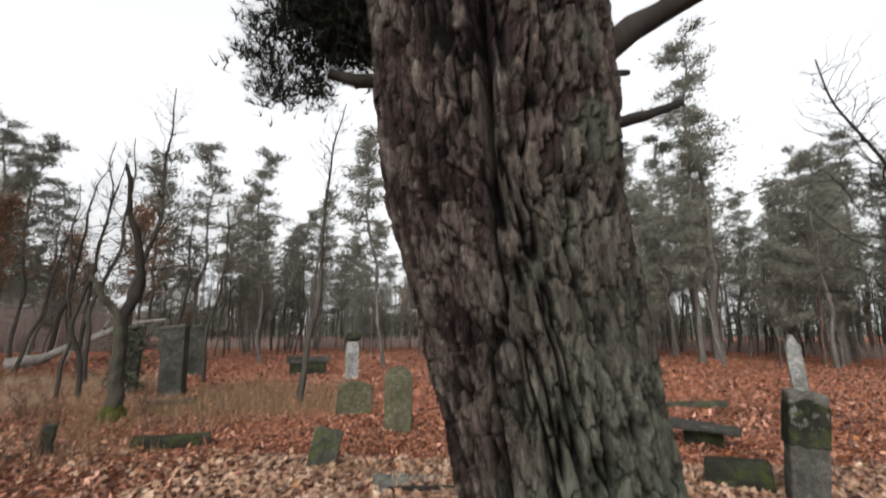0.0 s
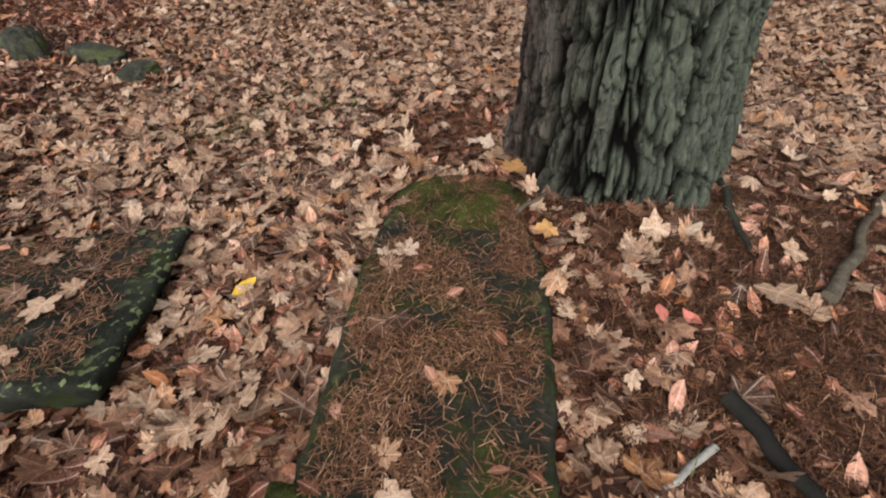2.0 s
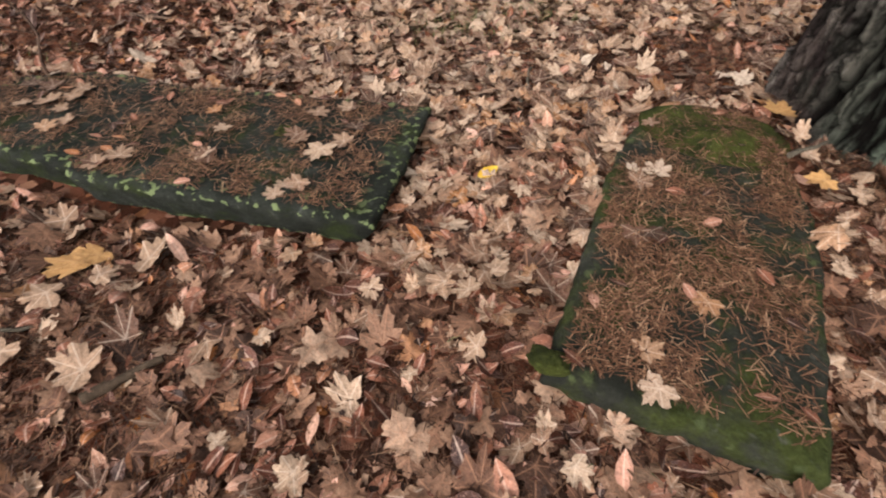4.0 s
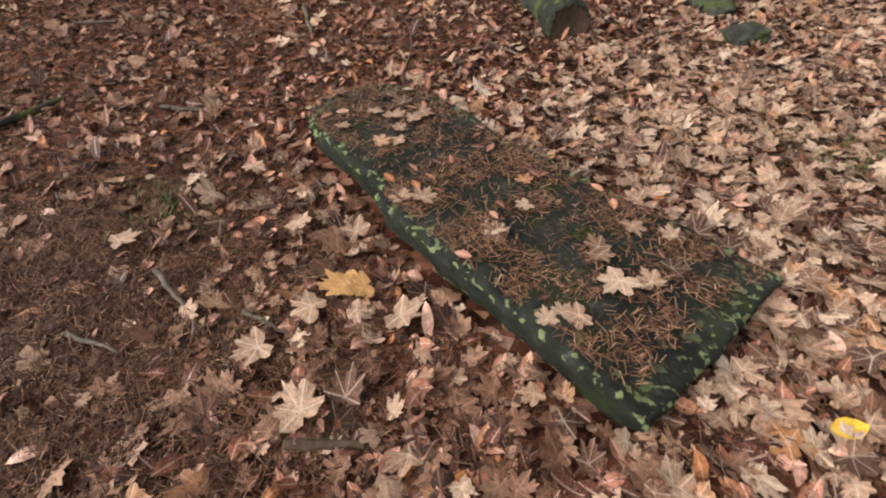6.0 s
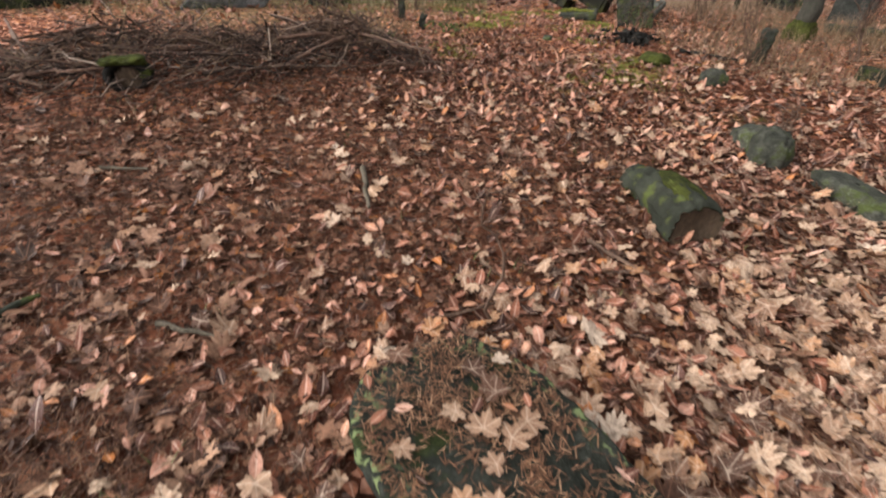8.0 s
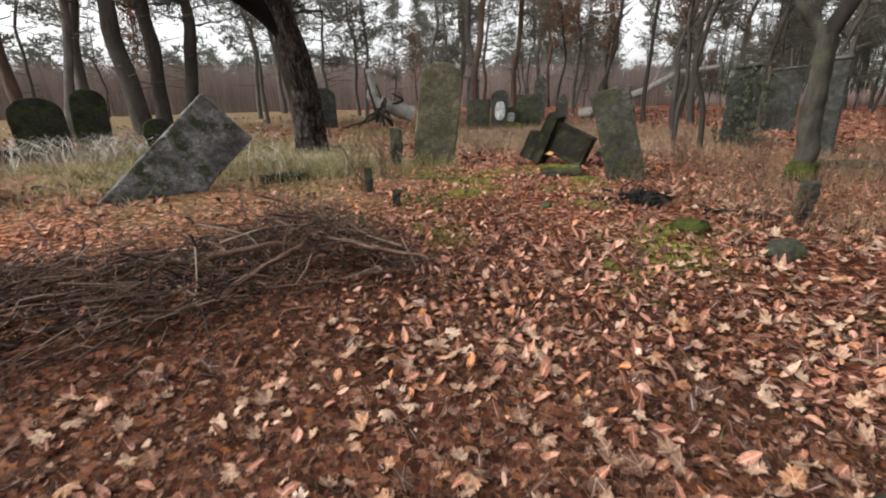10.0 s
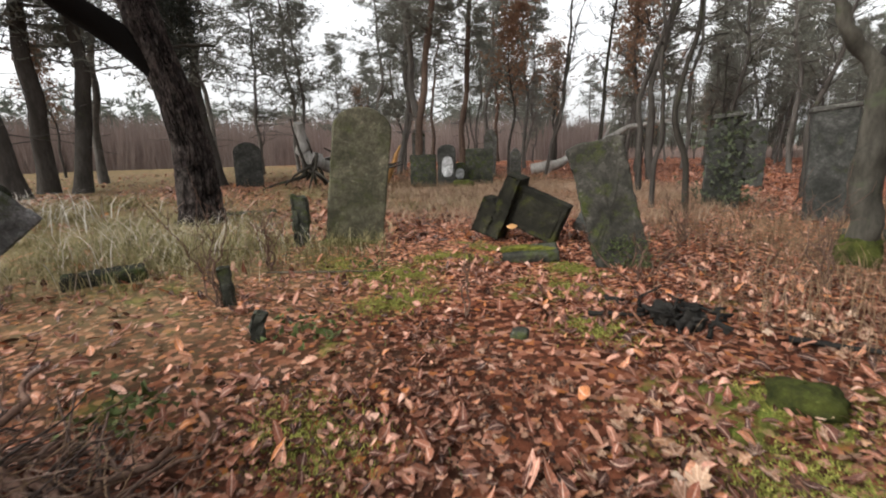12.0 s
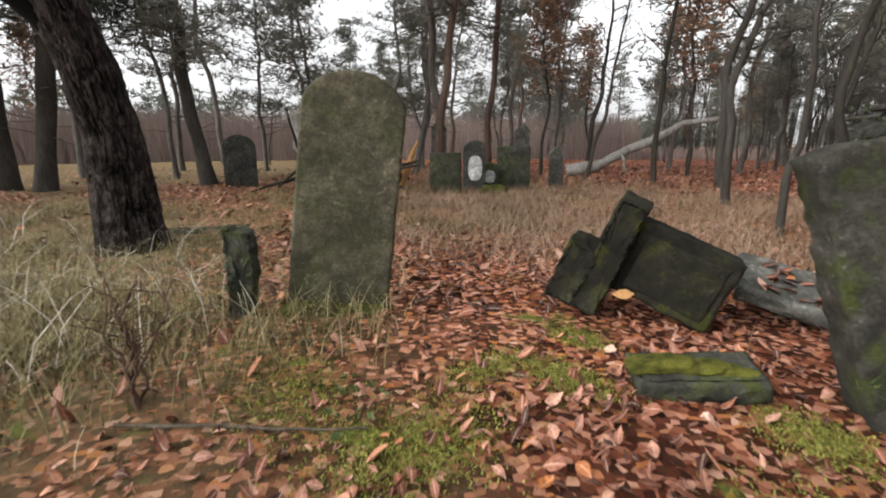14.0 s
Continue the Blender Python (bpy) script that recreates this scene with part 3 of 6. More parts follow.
def tuft_cloud(geo, centres, size, blades, r, width=0.055, flat=0.5):
    """Needle tufts: thin blades fanning out of each centre."""
    centres = np.asarray(centres, float)
    n = len(centres) * blades
    c = np.repeat(centres, blades, 0)
    d = r.normal(size=(n, 3))
    d[:, 2] = np.abs(d[:, 2]) * flat + 0.1
    d /= np.linalg.norm(d, axis=1, keepdims=True)
    s = np.cross(d, r.normal(size=(n, 3)))
    s /= np.linalg.norm(s, axis=1, keepdims=True) + 1e-9
    ln = size * (0.6 + 0.8 * r.random((n, 1)))
    w = ln * width
    v = np.stack([c - s * w, c + s * w, c + d * ln], 1).reshape(-1, 3)
    geo.add(v, np.arange(n * 3).reshape(-1, 3))
    return geo


g, r = Geo(), np.random.default_rng(31)
twigs, cen = Geo(), []
for a in range(9):
    end = np.array([-1.12 + 0.70 * r.random(), 2.3 + 0.4 * r.random(), 3.17 + 0.5 * r.random()])
    start = np.array([-0.2, 2.1, 3.9])
    p = wobble([start, 0.5 * (start + end) + (0, 0, 0.12), end], 9, 0.05, a)
    tube(twigs, p, np.linspace(0.012, 0.004, 9), 5)
    for q in p[3:]:
        cen.append(q + r.normal(size=(95, 3)) * 0.07)
tuft_cloud(g, np.concatenate(cen), 0.065, 6, r, 0.06, 1.0)
bough = part("bough", twigs, M_TRUNK, old_pine)
part("needle_mass", g, M_PINE_SILHOUETTE, bough, "hanging pine needles, painted near black as a silhouette", False)


# ---- stones ----
def outline(kind, w, h, n=160):
    """The outline of an upright stone: width w, height h, from its foot's middle; or a ready outline."""
    if not isinstance(kind, str):
        pts = kind
    elif kind == "round":
        k = min(0.5 * w, h * 0.5) * 0.8
        a = np.linspace(0, math.pi, 50)
        top = np.stack([0.5 * w * np.cos(a), h - k + k * np.sin(a)], -1)
        pts = np.vstack([[(-0.5 * w, 0), (0.5 * w, 0)], top])
    elif kind == "gable":
        pts = np.array([(-0.5 * w, 0), (0.5 * w, 0), (0.5 * w, h * 0.86), (0.12 * w, h), (-0.12 * w, h), (-0.5 * w, h * 0.86)])
    elif kind == "broken":
        pts = np.array([(-0.46 * w, 0), (0.46 * w, 0), (0.5 * w, h * 0.97), (0.25 * w, h * 0.99), (0.0, h * 0.975), (-0.25 * w, h), (-0.5 * w, h * 0.975)])
    else:
        pts = np.array([(-0.5 * w, 0), (0.5 * w, 0), (0.5 * w, h), (-0.5 * w, h)])
    pts = np.vstack([pts, pts[:1]])
    return resample(pts, n + 1)[:-1]


def stone(kind, w, h, thick, rough=0.012, seed=0, bevel=0.02, n=160, taper=0.0, undercut=0.0):
    """A stone slab standing in the xz plane, its face towards -y, with worn edges and uneven faces."""
    o = outline(kind, w, h, n)
    c = np.array([0, h * 0.5])
    half = np.array([w * 0.5, h * 0.5])
    reach = min(w, h) * 0.5
    front = [(0.2, 0, s) for s in (0.03, 0.2, 0.4, 0.6, 0.8)] + [(0.2, 0, 1), (0.12, 0, 1), (bevel / reach, 0, 1), (bevel * 0.5 / reach, 0.13, 1), (bevel * 0.13 / reach, 0.5, 1), (0, 1, 1)]
    rings = [(a * reach, -thick * 0.5 + bevel * b, reach * (1 - (1 - a) * k), k) for a, b, k in front]
    rings += [(0, -thick * 0.5 + bevel + k * (thick - 2 * bevel), 0.3, 1) for k in (0.2, 0.4, 0.6, 0.8)]
    rings += [(a * reach, thick * 0.5 - bevel * b, reach * (1 - (1 - a) * k), k) for a, b, k in front[::-1]]
    v, edge = [], []
    for inset, y, e, k in rings:
        q = c + (o - c) * (1 - inset / half) * k
        v.append(np.stack([q[:, 0], np.full(n, y), q[:, 1]], -1))
        edge.append(np.full(n, e))
    v = np.concatenate(v)
    if undercut:
        under = 1 - undercut * np.clip(v[:, 1] / thick + 0.25, 0, 1)
        v[:, 0] *= under
        v[:, 2] = h * 0.5 + (v[:, 2] - h * 0.5) * under
    if taper:
        v[:, 1] *= 1 - taper * v[:, 2] / h
    nz = np.stack([fbm(v[:, 0] * f + k * 13.7, v[:, 1] * f + 3, v[:, 2] * f, seed * 7 + k) - 0.5 for k in range(3) for f in (3,)], -1)
    nf = np.stack([fbm(v[:, 0] * f + k * 3.7, v[:, 1] * f + 3, v[:, 2] * f, seed * 7 + k + 3) - 0.5 for k in range(3) for f in (19,)], -1)
    v = v + rough * (2.4 * nz + 1.5 * nf)
    geo = Geo()
    geo.add(v, grid_faces(len(rings), n), edge=np.concatenate(edge))
    for first, flip in ((0, False), ((len(rings) - 1) * n, True)):
        i = np.arange(n)
        f = np.stack([i, (i + 1) % n, np.full(n, n)], -1)
        geo.add(np.vstack([v[first:first + n], v[first:first + n].mean(0)]), f if flip else f[:, ::-1], edge=np.full(n + 1, w * 0.5))
    return geo


def boulder(rx, ry, rz, seed, rough=0.25, n=40, m=24):
    th, ph = np.meshgrid(np.arange(n) * 2 * math.pi / n, np.linspace(0.02, math.pi - 0.02, m))
    d = np.stack([np.cos(th) * np.sin(ph), np.sin(th) * np.sin(ph), np.cos(ph)], -1)
    s = 1 + rough * 2 * (fbm(d[..., 0] * 1.6 + 5, d[..., 1] * 1.6, d[..., 2] * 1.6, seed) - 0.5) + rough * 0.5 * (fbm(d[..., 0] * 6, d[..., 1] * 6, d[..., 2] * 6, seed + 3) - 0.5)
    p = np.sign(d) * np.abs(d) ** 0.75
    v = p * s[..., None] * (rx, ry, rz)
    geo = Geo()
    geo.add(v.reshape(-1, 3), grid_faces(m, n)[:, ::-1], edge=np.full(n * m, 1.0))
    return geo


STANDING = "standing gravestones"


def headed_slab(left, right, h, power):
    """The outline of a lying gravestone: sides as rows (height, x), then a rounded head from one shoulder to the other."""
    (ly, lx), (ry, rx) = left[-1], right[-1]
    a = np.linspace(0, math.pi, 60)
    c, q = np.cos(a), np.sin(a)
    mid, half = 0.5 * (lx + rx), 0.5 * (rx - lx)
    foot = ry + (ly - ry) * 0.5 * (1 - c)
    top = np.stack([mid + half * np.sign(c) * np.abs(c) ** power, foot + (h - foot) * q ** power], -1)
    return np.vstack([[(x, y) for y, x in right], top, [(x, y) for y, x in left[::-1]]])


OUTLINE_A = headed_slab([(-0.045, -0.350), (0.25, -0.364), (0.7, -0.387), (0.96, -0.40), (1.015, -0.398), (1.035, -0.345), (1.25, -0.352), (1.50, -0.368)],
                        [(-0.012, 0.358), (0.3, 0.322), (0.58, 0.287), (1.0, 0.243), (1.40, 0.238)], 1.80, 0.84)
OUTLINE_B = headed_slab([(0, -0.275), (0.35, -0.268), (0.76, -0.283), (0.83, -0.262)], [(0, 0.30), (0.4, 0.322), (0.78, 0.322), (0.84, 0.30)], 1.285, 0.95)


def gravestone(x, y, kind, w, h, thick, material, label, rz=0, ry=0, rx=0, seed=1, sink=0.08, rough=0.012, name="gravestone", bevel=0.02, taper=0.0, group=STANDING, z=None):
    t = thing(name, label, "gravestone", pose(x, y, (float(gz(x, y)) if z is None else z) - sink, rx, ry, rz), group)
    body = part("stone_body", stone(kind, w, h + sink, thick, rough, seed, bevel, 160, taper), material, t)
    return t, body


# the two fallen gravestones beside the pine
SLAB_A = pose(-1.172, 0.985, 0.088, 0.5, 0.8, 92.1)
SLAB_B = pose(-0.292, 0.30, 0.075, 2.6, 0, -6.5)
lying = Matrix.Rotation(radians(-90), 4, "X")
slab_a = thing("fallen_gravestone", "fallen dark gravestone slab with lichened edges, strewn with needles", "gravestone", SLAB_A, "fallen gravestones")
g = stone(OUTLINE_A, 0.70, 1.80, 0.13, 0.018, 3, 0.018, 320, 0.0, 0.09)
b = part("stone_body", g, M_SLAB, slab_a)
b.matrix_basis = lying
slab_b = thing("fallen_gravestone", "fallen round-headed gravestone with a mossy head, covered in needles", "gravestone", SLAB_B, "fallen gravestones")
g = stone(OUTLINE_B, 0.60, 1.285, 0.12, 0.015, 4, 0.022, 260)
b = part("stone_body", g, M_SLAB_B, slab_b)
b.matrix_basis = lying
g = boulder(0.235, 0.165, 0.028, 12, 0.2)
part("moss_cushion", g, M_MOSS, slab_b, "green moss on the head").matrix_basis = pose(0.02, 1.11, 0.048)
g = boulder(0.035, 0.028, 0.012, 13, 0.4)
part("moss_cushion", g, M_MOSS, slab_a, "small bright moss tuft").matrix_basis = pose(0.02, 0.45, 0.068)
part("moss_cushion", boulder(0.05, 0.03, 0.02, 14, 0.4), M_MOSS, slab_b, "small bright moss tuft").matrix_basis = pose(-0.27, 0.03, 0.05)

# standing and leaning stones along the walk
t, _ = gravestone(-10.15, 5.50, "round", 0.71, 1.66, 0.11, M_ALGAE, "tall round-topped gravestone, green with algae, leaning", 57, 7, -3, 21, 0.1, 0.008)
part("moss_cushion", boulder(0.36, 0.13, 0.07, 15, 0.4), M_MOSS, t, "moss along the foot").matrix_basis = pose(0, -0.07, 0.10)
t, _ = gravestone(-7.205, 6.74, "broken", 0.52, 1.24, 0.22, M_LEANING, "grey gravestone with a broken top, leaning over", 36, -15, -6, 22, 0.1, 0.022, bevel=0.016)
q = np.random.default_rng(17)
cen = np.stack([q.normal(size=260) * 0.12 + 0.05, -0.112 - 0.01 * q.random(260), 0.08 + 0.3 * q.random(260) ** 1.6], -1)
part("moss_growth", tuft_cloud(Geo(), cen, 0.04, 3, q, 0.12, 1.0), M_GREEN, t, "green moss and stems on the lower face", False)["kind"] = "stuff"
t, _ = gravestone(-10.23, 0.95, "square", 0.78, 1.55, 0.13, M_LICHEN, "square gravestone with pale lichen, tipped on its corner", 85, 47, -6, 23, 0.35, 0.014)
part("broken_foot", boulder(0.24, 0.16, 0.14, 19, 0.3), M_GREY, t, "grey broken foot of the stone").matrix_basis = pose(0.35, 0.05, 0.35)
t, _ = gravestone(-17.0, -1.35, "gable", 0.62, 1.25, 0.2, M_GREY, "dark carved gravestone with a pale panel, leaning", 92, -9, 0, 24, 0.1, 0.012)
part("carved_panel", stone("round", 0.34, 0.62, 0.05, 0.008, 124, 0.012, 90), M_LICHEN, t, "pale worn inscription panel").matrix_basis = pose(0, -0.09, 0.22)
part("carved_relief", boulder(0.17, 0.04, 0.10, 125, 0.3), M_LICHEN, t, "pale carved relief").matrix_basis = pose(0, -0.10, 0.98)
gravestone(-17.6, -0.05, "round", 1.0, 1.25, 0.14, M_DARK, "dark round-topped gravestone in tall grass", 90, -3, 0, 25)
gravestone(-18.2, 0.85, "round", 0.75, 1.4, 0.14, M_DARK, "dark round-topped gravestone in tall grass", 90, 2, 0, 26)
gravestone(-15.7, 2.0, "round", 0.6, 0.75, 0.12, M_DARK, "small dark gravestone behind grass plumes", 88, 4, 0, 27)
gravestone(-21.5, 8.3, "round", 0.9, 1.5, 0.14, M_GREY, "round-topped gravestone among far trunks", 70, 0, 0, 28)
gravestone(-16.3, 11.75, "square", 0.80, 1.0, 0.25, M_ROCK, "squat mossy gravestone block in a cluster", 50, 0, 0, 29)
t, _ = gravestone(-15.5, 12.0, "round", 0.55, 1.3, 0.16, M_GREY, "grey gravestone with a white oval plaque", 48, 0, 0, 30)
part("plaque", boulder(0.17, 0.02, 0.30, 5, 0.03), M_PLAQUE, t, "white oval plaque").matrix_basis = pose(0.02, -0.085, 0.72)
gravestone(-15.3, 13.2, "square", 0.85, 1.15, 0.2, M_ROCK, "broad mossy gravestone in a cluster", 45, 0, 0, 31)
t, _ = gravestone(-15.55, 12.55, "round", 0.42, 0.75, 0.16, M_ROCK, "small mossy gravestone with a white plaque", 46, 4, 0, 131)
part("plaque", boulder(0.13, 0.02, 0.16, 6, 0.05), M_PLAQUE, t, "small white plaque").matrix_basis = pose(0, -0.085, 0.48)
ob = part("moss_mound", boulder(0.36, 0.26, 0.22, 132, 0.4), M_MOSS)
ob.matrix_world = pose(-15.0, 12.2, float(gz(-15.0, 12.2)) + 0.04, 0, 0, 45)
tagged(ob, "green moss mound before a cluster of gravestones", "moss")
gravestone(-19.4, 14.1, "gable", 0.5, 2.0, 0.4, M_SANDY, "tall grey pillar monument behind a cluster", 50, 0, 0, 133, taper=0.25)
gravestone(-18.0, 16.6, "gable", 0.5, 1.9, 0.4, M_SANDY, "tall grey pillar monument behind a cluster", 48, 2, 0, 134, taper=0.3)
gravestone(-15.0, 14.6, "gable", 0.36, 1.15, 0.3, M_SANDY, "slim pale stone pillar monument", 45, 0, 0, 32, taper=0.3)
t, _ = gravestone(-6.45, 11.4, "square", 0.52, 1.62, 0.42, M_GREY, "tall dark gravestone with a pale flat cap", 14, -2, 0, 33)
part("stone_cap", stone("square", 0.58, 0.47, 0.07, 0.008, 50, 0.02, 80), M_SANDY, t, "pale flat capstone").matrix_basis = pose(0, -0.235, 1.71, 0, -4, 0) @ lying
t, _ = gravestone(-8.1, 12.1, "gable", 0.6, 1.6, 0.3, M_GREY, "gravestone overgrown with ivy", 22, 0, 0, 34)
part("stone_cap", stone("square", 0.5, 0.42, 0.07, 0.008, 50, 0.02, 80), M_SANDY, t, "pale flat capstone").matrix_basis = pose(0, -0.21, 1.7, 0, -4, 0) @ lying
t, _ = gravestone(-9.1, 17.2, "gable", 0.8, 1.7, 0.3, M_GREY, "grey gabled gravestone among far trees", 20, 0, 0, 35)
part("stone_cap", stone("square", 0.84, 0.35, 0.07, 0.008, 50, 0.02, 80), M_SANDY, t, "pale flat capstone").matrix_basis = pose(0, -0.175, 1.8, 0, -4, 0) @ lying
t, _ = gravestone(3.82, 5.24, "broken", 0.36, 1.16, 0.30, M_SANDY, "square sandstone pillar with a dark mossy top", -24, 5, 0, 36, 0.12)
part("mossy_top", stone("gable", 0.372, 0.50, 0.312, 0.012, 37, 0.02), M_DARK, t, "dark mossy upper block").matrix_basis = pose(0, 0, 0.70)
gravestone(7.3, 9.7, "gable", 0.27, 1.7, 0.16, M_WHITE, "slim pale marble gravestone, upright", -30, -3, 0, 37)
gravestone(-0.76, 8.06, "round", 0.46, 1.05, 0.13, M_ALGAE, "round-topped gravestone, green with algae", 6, 1, -4, 38)
gravestone(-1.72, 9.25, "gable", 0.66, 0.60, 0.2, M_ALGAE, "low mossy gravestone with sloped shoulders", 8, 3, 0, 39)
gravestone(-1.55, 6.12, "broken", 0.36, 0.46, 0.1, M_ROCK, "small green stone fragment standing askew", 16, 14, -8, 40)
t, _ = gravestone(-3.05, 15.9, "gable", 0.44, 1.25, 0.3, M_WHITE, "white marble pillar with a mossy capstone", 10, 0, 0, 41, taper=0.2)
part("capstone", boulder(0.26, 0.22, 0.16, 6, 0.1), M_DARK, t, "dark mossy capstone").matrix_basis = pose(0, 0, 1.44)
gravestone(4.05, 4.05, "square", 0.3, 0.6, 0.25, M_DARK, "dark mossy stone stump in leaves", -40, 4, 0, 42)
gravestone(-10.44, 4.92, "broken", 0.20, 0.62, 0.16, M_ROCK, "weathered stone post, chipped and mossy", 60, 4, 0, 43, 0.06, 0.035, "stone_post", 0.03)
gravestone(-8.75, 3.58, "broken", 0.09, 0.32, 0.07, M_ROCK, "short mossy stone post among stems", 60, -5, 0, 44, 0.06, 0.02, "stone_post", 0.02)
gravestone(-8.02, 3.49, "broken", 0.085, 0.2, 0.08, M_ROCK, "broken stump of a stone post", 60, 6, 0, 45, 0.06, 0.03, "stone_post", 0.02)
gravestone(-5.0, 6.15, "broken", 0.14, 0.36, 0.12, M_ROCK, "short green stone post, mossy", 30, 3, 0, 46, 0.06, 0.03, "stone_post", 0.02)
# the toppled monument and the slabs about it
toppled = thing("toppled_monument", "toppled mossy monument, plinth and shaft, resting in leaves", "gravestone", pose(-9.12, 6.72, 0.56, 0, 22, 24))
part("plinth", stone("square", 0.22, 0.42, 0.42, 0.024, 61, 0.03), M_SOOT, toppled).matrix_basis = pose(0.10, 0, -0.12)
part("base_plate", stone("square", 0.19, 0.80, 0.46, 0.022, 62, 0.03), M_SOOT, toppled).matrix_basis = pose(0.26, 0.02, -0.12)
part("shaft", stone("square", 0.62, 0.48, 0.30, 0.014, 63, 0.025), M_SOOT, toppled).matrix_basis = pose(0.655, 0.02, 0.10)
part("shaft_border", stone("square", 0.50, 0.36, 0.03, 0.008, 64, 0.01), M_SOOT, toppled, "worn inscription panel").matrix_basis = pose(0.66, -0.125, 0.16)


def lying_slab(x, y, w, d, thick, material, label, rz=0, rx=0, ry=0, seed=1, z=0.0, kind="square", name="stone_slab"):
    ob = part(name, stone(kind, w, d, thick, 0.016, seed, 0.025, 120), material)
    ob.matrix_world = pose(x, y, float(gz(x, y)) + z, rx, ry, rz) @ pose(0, -d / 2, 0) @ lying
    return tagged(ob, label, "stone slab", "lying stone slabs")


lying_slab(-8.0, 7.72, 0.60, 0.5, 0.11, M_PALESLAB, "pale grave slab littered with leaves", 24, 18, 14, 70, 0.2)
q = np.random.default_rng(77)
slab_leaves = list(zip(q.uniform(-0.18, 0.26, 30), q.uniform(-0.2, 0.16, 30)))
t = lying_slab(-8.0, 6.27, 0.56, 0.26, 0.12, M_ROCK, "low mossy stone block in leaves", 40, 7, -6, 71, 0.055)
for k, (mx, my, ms) in enumerate(((-8.12, 6.18, 0.14), (-7.98, 6.27, 0.12), (-7.86, 6.36, 0.10))):
    ob = part("moss_cushion", boulder(ms * 1.1, 0.085, 0.03, 16 + k, 0.4), M_BRIGHT_MOSS, None, "bright moss on a low block")
    ob.matrix_world = pose(mx, my, 0.398, 0, -6, 40)
    ob.parent = t
    ob.matrix_parent_inverse = t.matrix_world.inverted()
lying_slab(-10.2, 2.95, 0.62, 0.3, 0.16, M_DARK, "dark mossy kerb stone in the grass", 85, 0, 0, 72, 0.02)
lying_slab(-3.75, 6.75, 0.95, 0.22, 0.22, M_DARK, "low mossy kerb stone in leaves", 28, 0, 2, 73, 0.04)
lying_slab(-0.35, 5.62, 0.9, 0.5, 0.07, M_PALESLAB, "broken pale slab half covered by leaves", 4, 4, 2, 74, 0.005, "broken")
lying_slab(4.15, 7.75, 1.0, 0.7, 0.10, M_GREY, "pale table slab on a block", -30, -4, 4, 75, 0.27)
lying_slab(4.2, 7.85, 0.55, 0.4, 0.36, M_DARK, "dark block under a table slab", -30, 0, 0, 76, 0.04)
lying_slab(3.42, 5.72, 0.66, 0.36, 0.34, M_DARK, "dark mossy stone block in leaves", -28, 0, -3, 77, 0.10)
lying_slab(-5.0, 17.6, 1.5, 0.7, 0.22, M_GREY, "flat grey table grave with snow-pale top", 14, 0, 0, 78, 0.5)
lying_slab(-5.0, 17.6, 1.3, 0.6, 0.5, M_DARK, "dark base of a table grave", 14, 0, 0, 79, 0.2)
t = lying_slab(-11.4, -0.95, 1.2, 0.6, 0.42, M_DARK, "dark block with a mossy top", 88, 0, -4, 80, 0.12)
for k, (mx, my) in enumerate(((-11.35, -1.25), (-11.42, -0.85), (-11.3, -0.55))):
    ob = part("moss_cushion", boulder(0.26, 0.24, 0.05, 130 + k, 0.4), M_MOSS, None, "green moss over the top")
    ob.matrix_world = pose(mx, my, 0.525 + 0.02 * k, 0, 0, 88)
    ob.parent = t
    ob.matrix_parent_inverse = t.matrix_world.inverted()
lying_slab(-16.6, -0.6, 1.3, 0.7, 0.2, M_GREY, "grey grave slab in dry grass", 88, 0, 0, 81, 0.15)
lying_slab(-14.3, 5.6, 1.2, 0.6, 0.1, M_DARK, "dark slab lying in the grass", 70, 0, 0, 82, -0.03)
lying_slab(-5.6, 9.9, 0.9, 0.25, 0.12, M_ROCK, "mossy kerb stone in leaves", 30, 0, 0, 83, 0.04)
lying_slab(3.5, 11.2, 1.4, 0.3, 0.2, M_ROCK, "mossy kerb stone among leaves", -10, 0, 0, 84, 0.05)
lying_slab(6.0, 11.5, 1.6, 0.3, 0.16, M_ROCK, "mossy kerb stone among leaves", 5, 0, 0, 85, 0.03)
lying_slab(1.2, 12.4, 1.6, 0.35, 0.2, M_ROCK, "mossy kerb stone among leaves", 4, 0, 0, 86, 0.05)

for x, y, a, b, c, rz, s, lab in ((-3.47, 3.80, 0.13, 0.12, 0.17, 40, 1, "grey-green fieldstone in leaves"), (-2.92, 3.74, 0.29, 0.11, 0.085, -25, 2, "long flat green fieldstone among leaves"), (-2.36, 3.30, 0.13, 0.10, 0.09, 70, 3, "mossy fieldstone half sunk in leaves"),
                                  (-3.66, 3.98, 0.22, 0.13, 0.10, -40, 6, "lumpy grey-green fieldstone, half sunk"), (-5.5, 5.05, 0.15, 0.12, 0.08, 10, 4, "moss-covered mound of stone"), (-4.72, 4.98, 0.12, 0.10, 0.10, 60, 7, "mossy fieldstone with a green cap"), (-6.88, 4.72, 0.055, 0.045, 0.045, 20, 8, "small mossy stone among leaves")):
    ob = part("fieldstone", boulder(a, b, c, 100 + s, 0.34, 56, 36), M_MOSS if s == 4 else M_ROCK)
    ob.matrix_world = pose(x, y, float(gz(x, y)) + 0.3 * c, 0, 0, rz)
    tagged(ob, lab, "stone", "mossy fieldstones")

